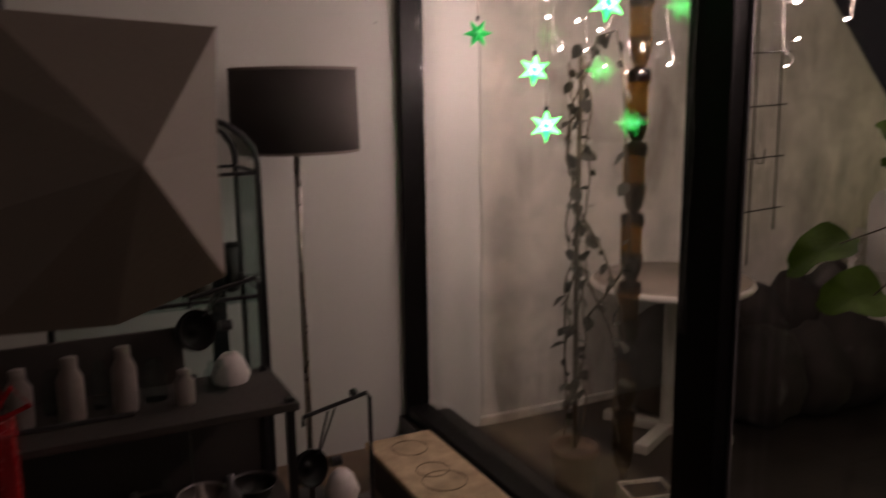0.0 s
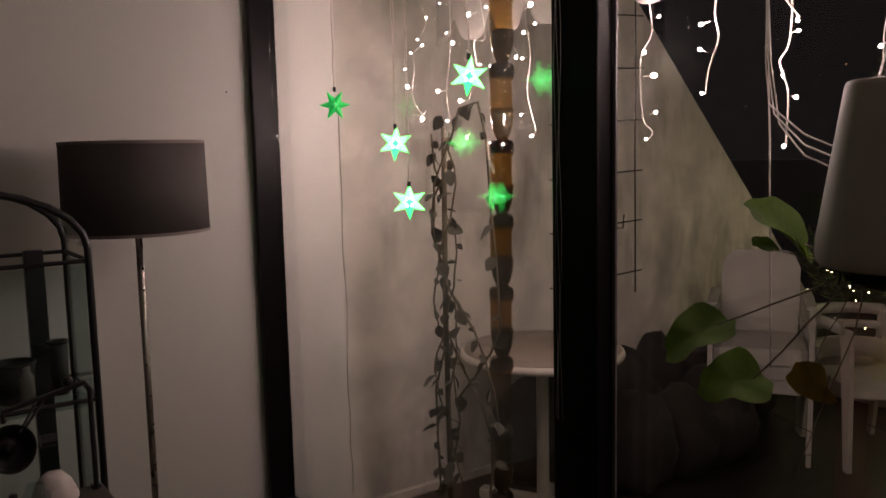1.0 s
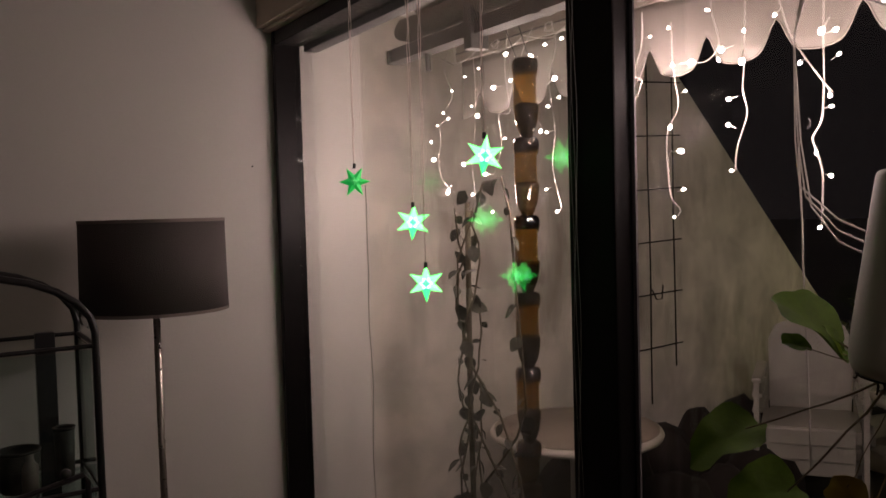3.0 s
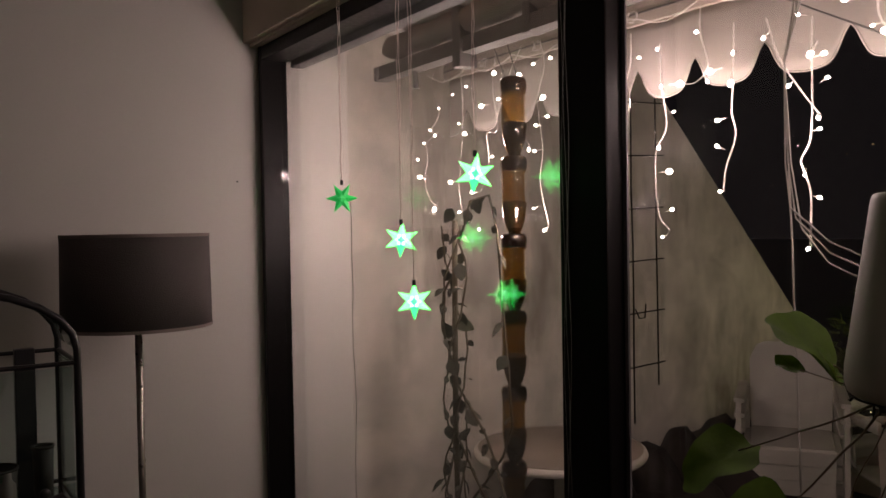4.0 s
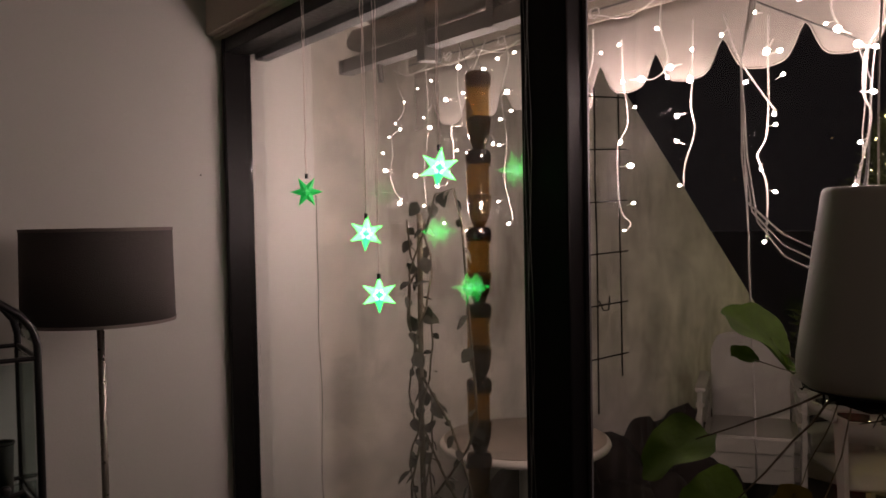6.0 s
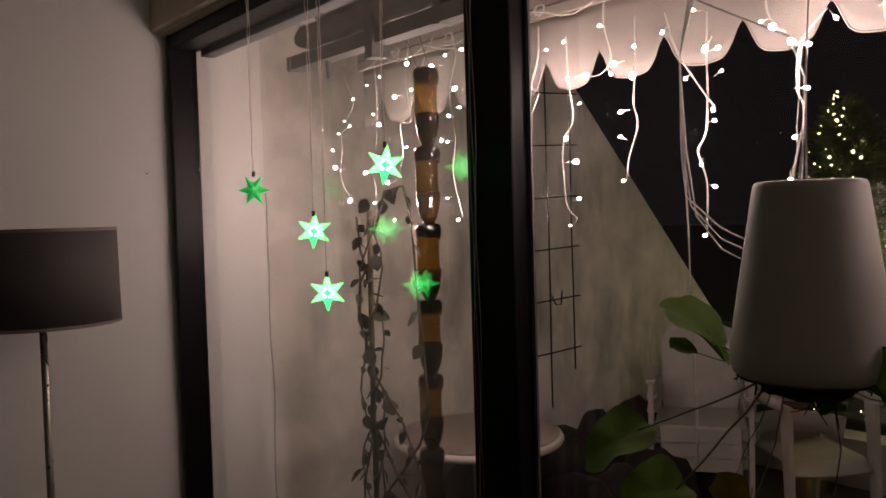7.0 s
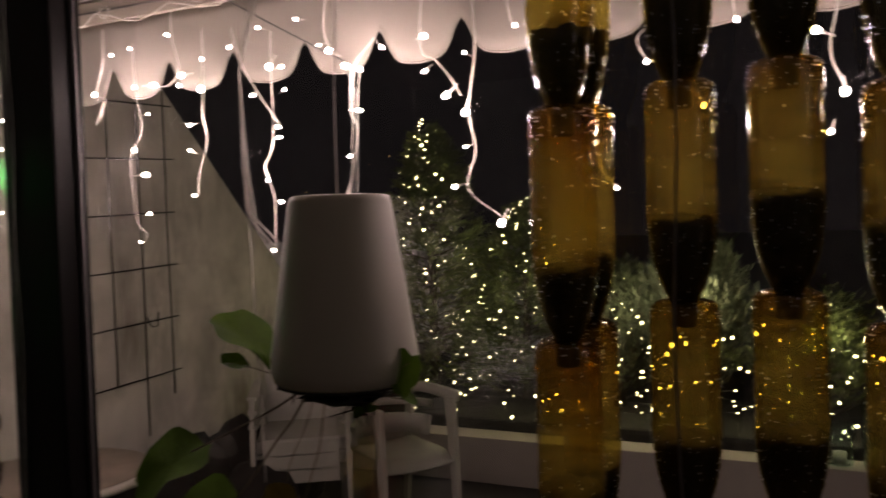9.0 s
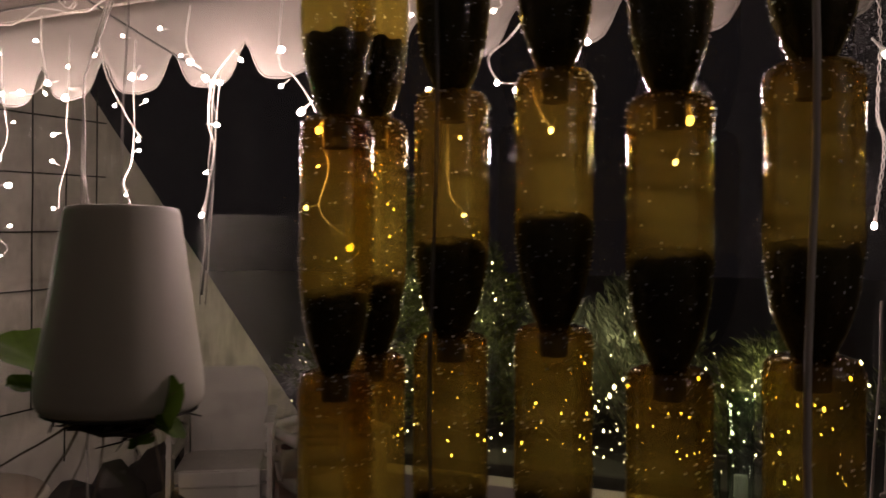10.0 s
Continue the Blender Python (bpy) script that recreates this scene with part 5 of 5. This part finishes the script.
# ---- trees with fairy lights ----
def conifer(name, x, y, z0, height, width, count, material, label, seed, upright=0.5, lights=0):
    rr = random.Random(seed)
    t = thing(name, label, "tree", (x, y, z0), "garden trees")
    part("trunk", tube([(0, 0, 0), (0.01, 0.0, height * 0.5), (0, 0.01, height * 0.96)], 0.045, 8, r_end=0.006), M_BARK, t, "", True)
    limbs = bmesh.new()
    verts, faces = [], []
    nl = 90
    for k in range(nl):
        f = (k + rr.random()) / nl
        a = k * 2.4 + rr.uniform(-0.3, 0.3)
        length = width * (1 - f) ** 0.8 * rr.uniform(0.65, 1.1) + 0.05
        p0 = Vector((0, 0, 0.05 + f * height * 0.9))
        p1 = p0 + Vector((math.cos(a) * length, math.sin(a) * length, length * upright + 0.05))
        tube([p0, p0.lerp(p1, 0.5) + Vector((0, 0, -0.03)), p1], 0.006, 4, limbs, r_end=0.002)
        for j in range(count // nl):
            q = p0.lerp(p1, 0.25 + 0.8 * rr.random() ** 0.7) + Vector((rr.gauss(0, 0.03), rr.gauss(0, 0.03), rr.gauss(0, 0.035)))
            d = Vector((math.cos(a) + rr.uniform(-0.9, 0.9), math.sin(a) + rr.uniform(-0.9, 0.9), upright + rr.uniform(-0.5, 1.0))).normalized()
            s = d.orthogonal().normalized()
            s.rotate(Matrix.Rotation(rr.uniform(0, 6.28), 3, d))
            ln, wd = rr.uniform(0.04, 0.09), rr.uniform(0.005, 0.010)
            b = len(verts)
            verts += [q - s * wd, q + s * wd, q + d * ln]
            faces.append((b, b + 1, b + 2))
    part("limbs", limbs, M_BARK, t)
    me = bpy.data.meshes.new("needles")
    me.from_pydata([tuple(v) for v in verts], [], faces)
    me.materials.append(material)
    crown = new("crown", me)
    crown.parent = t
    if lights:
        ls = thing("fairy_lights", "string of small yellow-white fairy lights wound through a garden tree", "light string", (x, y, z0), "fairy light strings")
        pts = []
        for k in range(lights):
            f = ((k + rr.random()) / lights) ** 1.25
            a = math.pi + rr.uniform(-1.25, 1.25) if k % 4 else rr.uniform(0, 6.28)
            rad = (width * (1 - f) ** 0.8) * rr.uniform(0.8, 1.08) + 0.03
            pts.append(Vector((rad * math.cos(a), rad * math.sin(a), 0.08 + f * height * 0.97)))
        for p in pts:
            o = new("bulb", fairy_me)
            o.parent = ls
            s = rr.choice((0.35, 0.4, 0.5, 0.6, 0.7, 1.1))
            o.matrix_basis = Matrix.LocRotScale(p, None, (s, s, s))
        part("wire", tube(pts, 0.0012, 4), M_CABLE, ls)
    return t


fairy_me = mesh_of("bulb", icosphere(0.0085, 1, (0.9, 0.9, 1.1)), M_FAIRY, True)
conifer("conifer", 6.0, 2.88, 0.30, 2.08, 0.66, 12000, M_CONIFER, "slim conifer hung with yellow fairy lights", 3, 0.35, 125)
conifer("conifer", 6.15, 2.22, 0.30, 1.45, 0.62, 9000, M_CONIFER, "small conifer hung with yellow fairy lights", 5, 0.35, 105)
conifer("shrub", 6.0, 1.02, 0.30, 1.10, 0.42, 8000, M_GREYGREEN, "upright grey-green shrub with fairy lights", 7, 1.3, 60)
conifer("shrub", 6.1, 1.55, 0.30, 0.95, 0.40, 6000, M_GREYGREEN, "bushy grey-green shrub with fairy lights", 9, 0.9, 55)
conifer("shrub", 6.0, 0.30, 0.30, 0.75, 0.48, 5000, M_CONIFER, "low dark shrub with many fairy lights", 11, 0.6, 60)
conifer("shrub", 6.0, -0.6, 0.30, 0.8, 0.5, 4000, M_CONIFER, "low dark shrub with fairy lights", 13, 0.6, 16)


# glass lanterns on the parapet
def lantern(x, y, z, h, r):
    t = thing("glass_lantern", "tall clear glass lantern on the parapet", "lantern", (x, y, z), "glass lanterns")
    part("glass", lathe([(r, 0), (r, h), (r - 0.004, h), (r - 0.004, 0.006), (0.0001, 0.006)], 20), M_CASEGLASS, t, "", True)
    part("candle", lathe([(0.0001, 0.007), (r * 0.5, 0.007), (r * 0.5, h * 0.3), (0.0001, h * 0.3)], 16), M_MARBLE, t, "", True)


for y, h, r in ((0.40, 0.62, 0.07), (0.22, 0.22, 0.07), (0.56, 0.2, 0.06), (0.05, 0.3, 0.06)):
    lantern(5.4, y, 0.286, h, r)

# a loose string of fairy lights trailing over the bed edge and lanterns
rng = random.Random(44)
trail = thing("fairy_lights", "loose string of yellow-white fairy lights trailing along the parapet", "light string", (5.52, 0, 0.64), "fairy light strings")
way = [Vector((rng.uniform(-0.03, 0.08), 1.35 - 0.042 * k, 0.20 + 0.13 * math.sin(k * 1.1) + 0.10 * math.sin(k * 0.37 + 1) + rng.uniform(-0.05, 0.06))) for k in range(42)]
for p in way:
    o = new("bulb", fairy_me)
    o.parent = trail
    size = rng.choice((0.5, 0.6, 0.8, 1.0, 1.5))
    o.matrix_basis = Matrix.LocRotScale(p, None, (size, size, size))
part("wire", tube(way, 0.0012, 4), M_CABLE, trail)

# distant town lights beyond the garden
rng = random.Random(21)
town = thing("distant_lights", "scattered faint lights of the town at night", "distant lights", (0, 0, 0), kind="stuff")
bm = bmesh.new()
for k in range(26):
    icosphere(rng.uniform(0.015, 0.05), 1, loc=(60, 46 - k * 2.3 + rng.uniform(-2, 2), 1.2 + rng.uniform(0, 7)), bm=bm)
part("glow_points", bm, glow("town_glow", (1.0, 0.6, 0.25), 0.9), town)
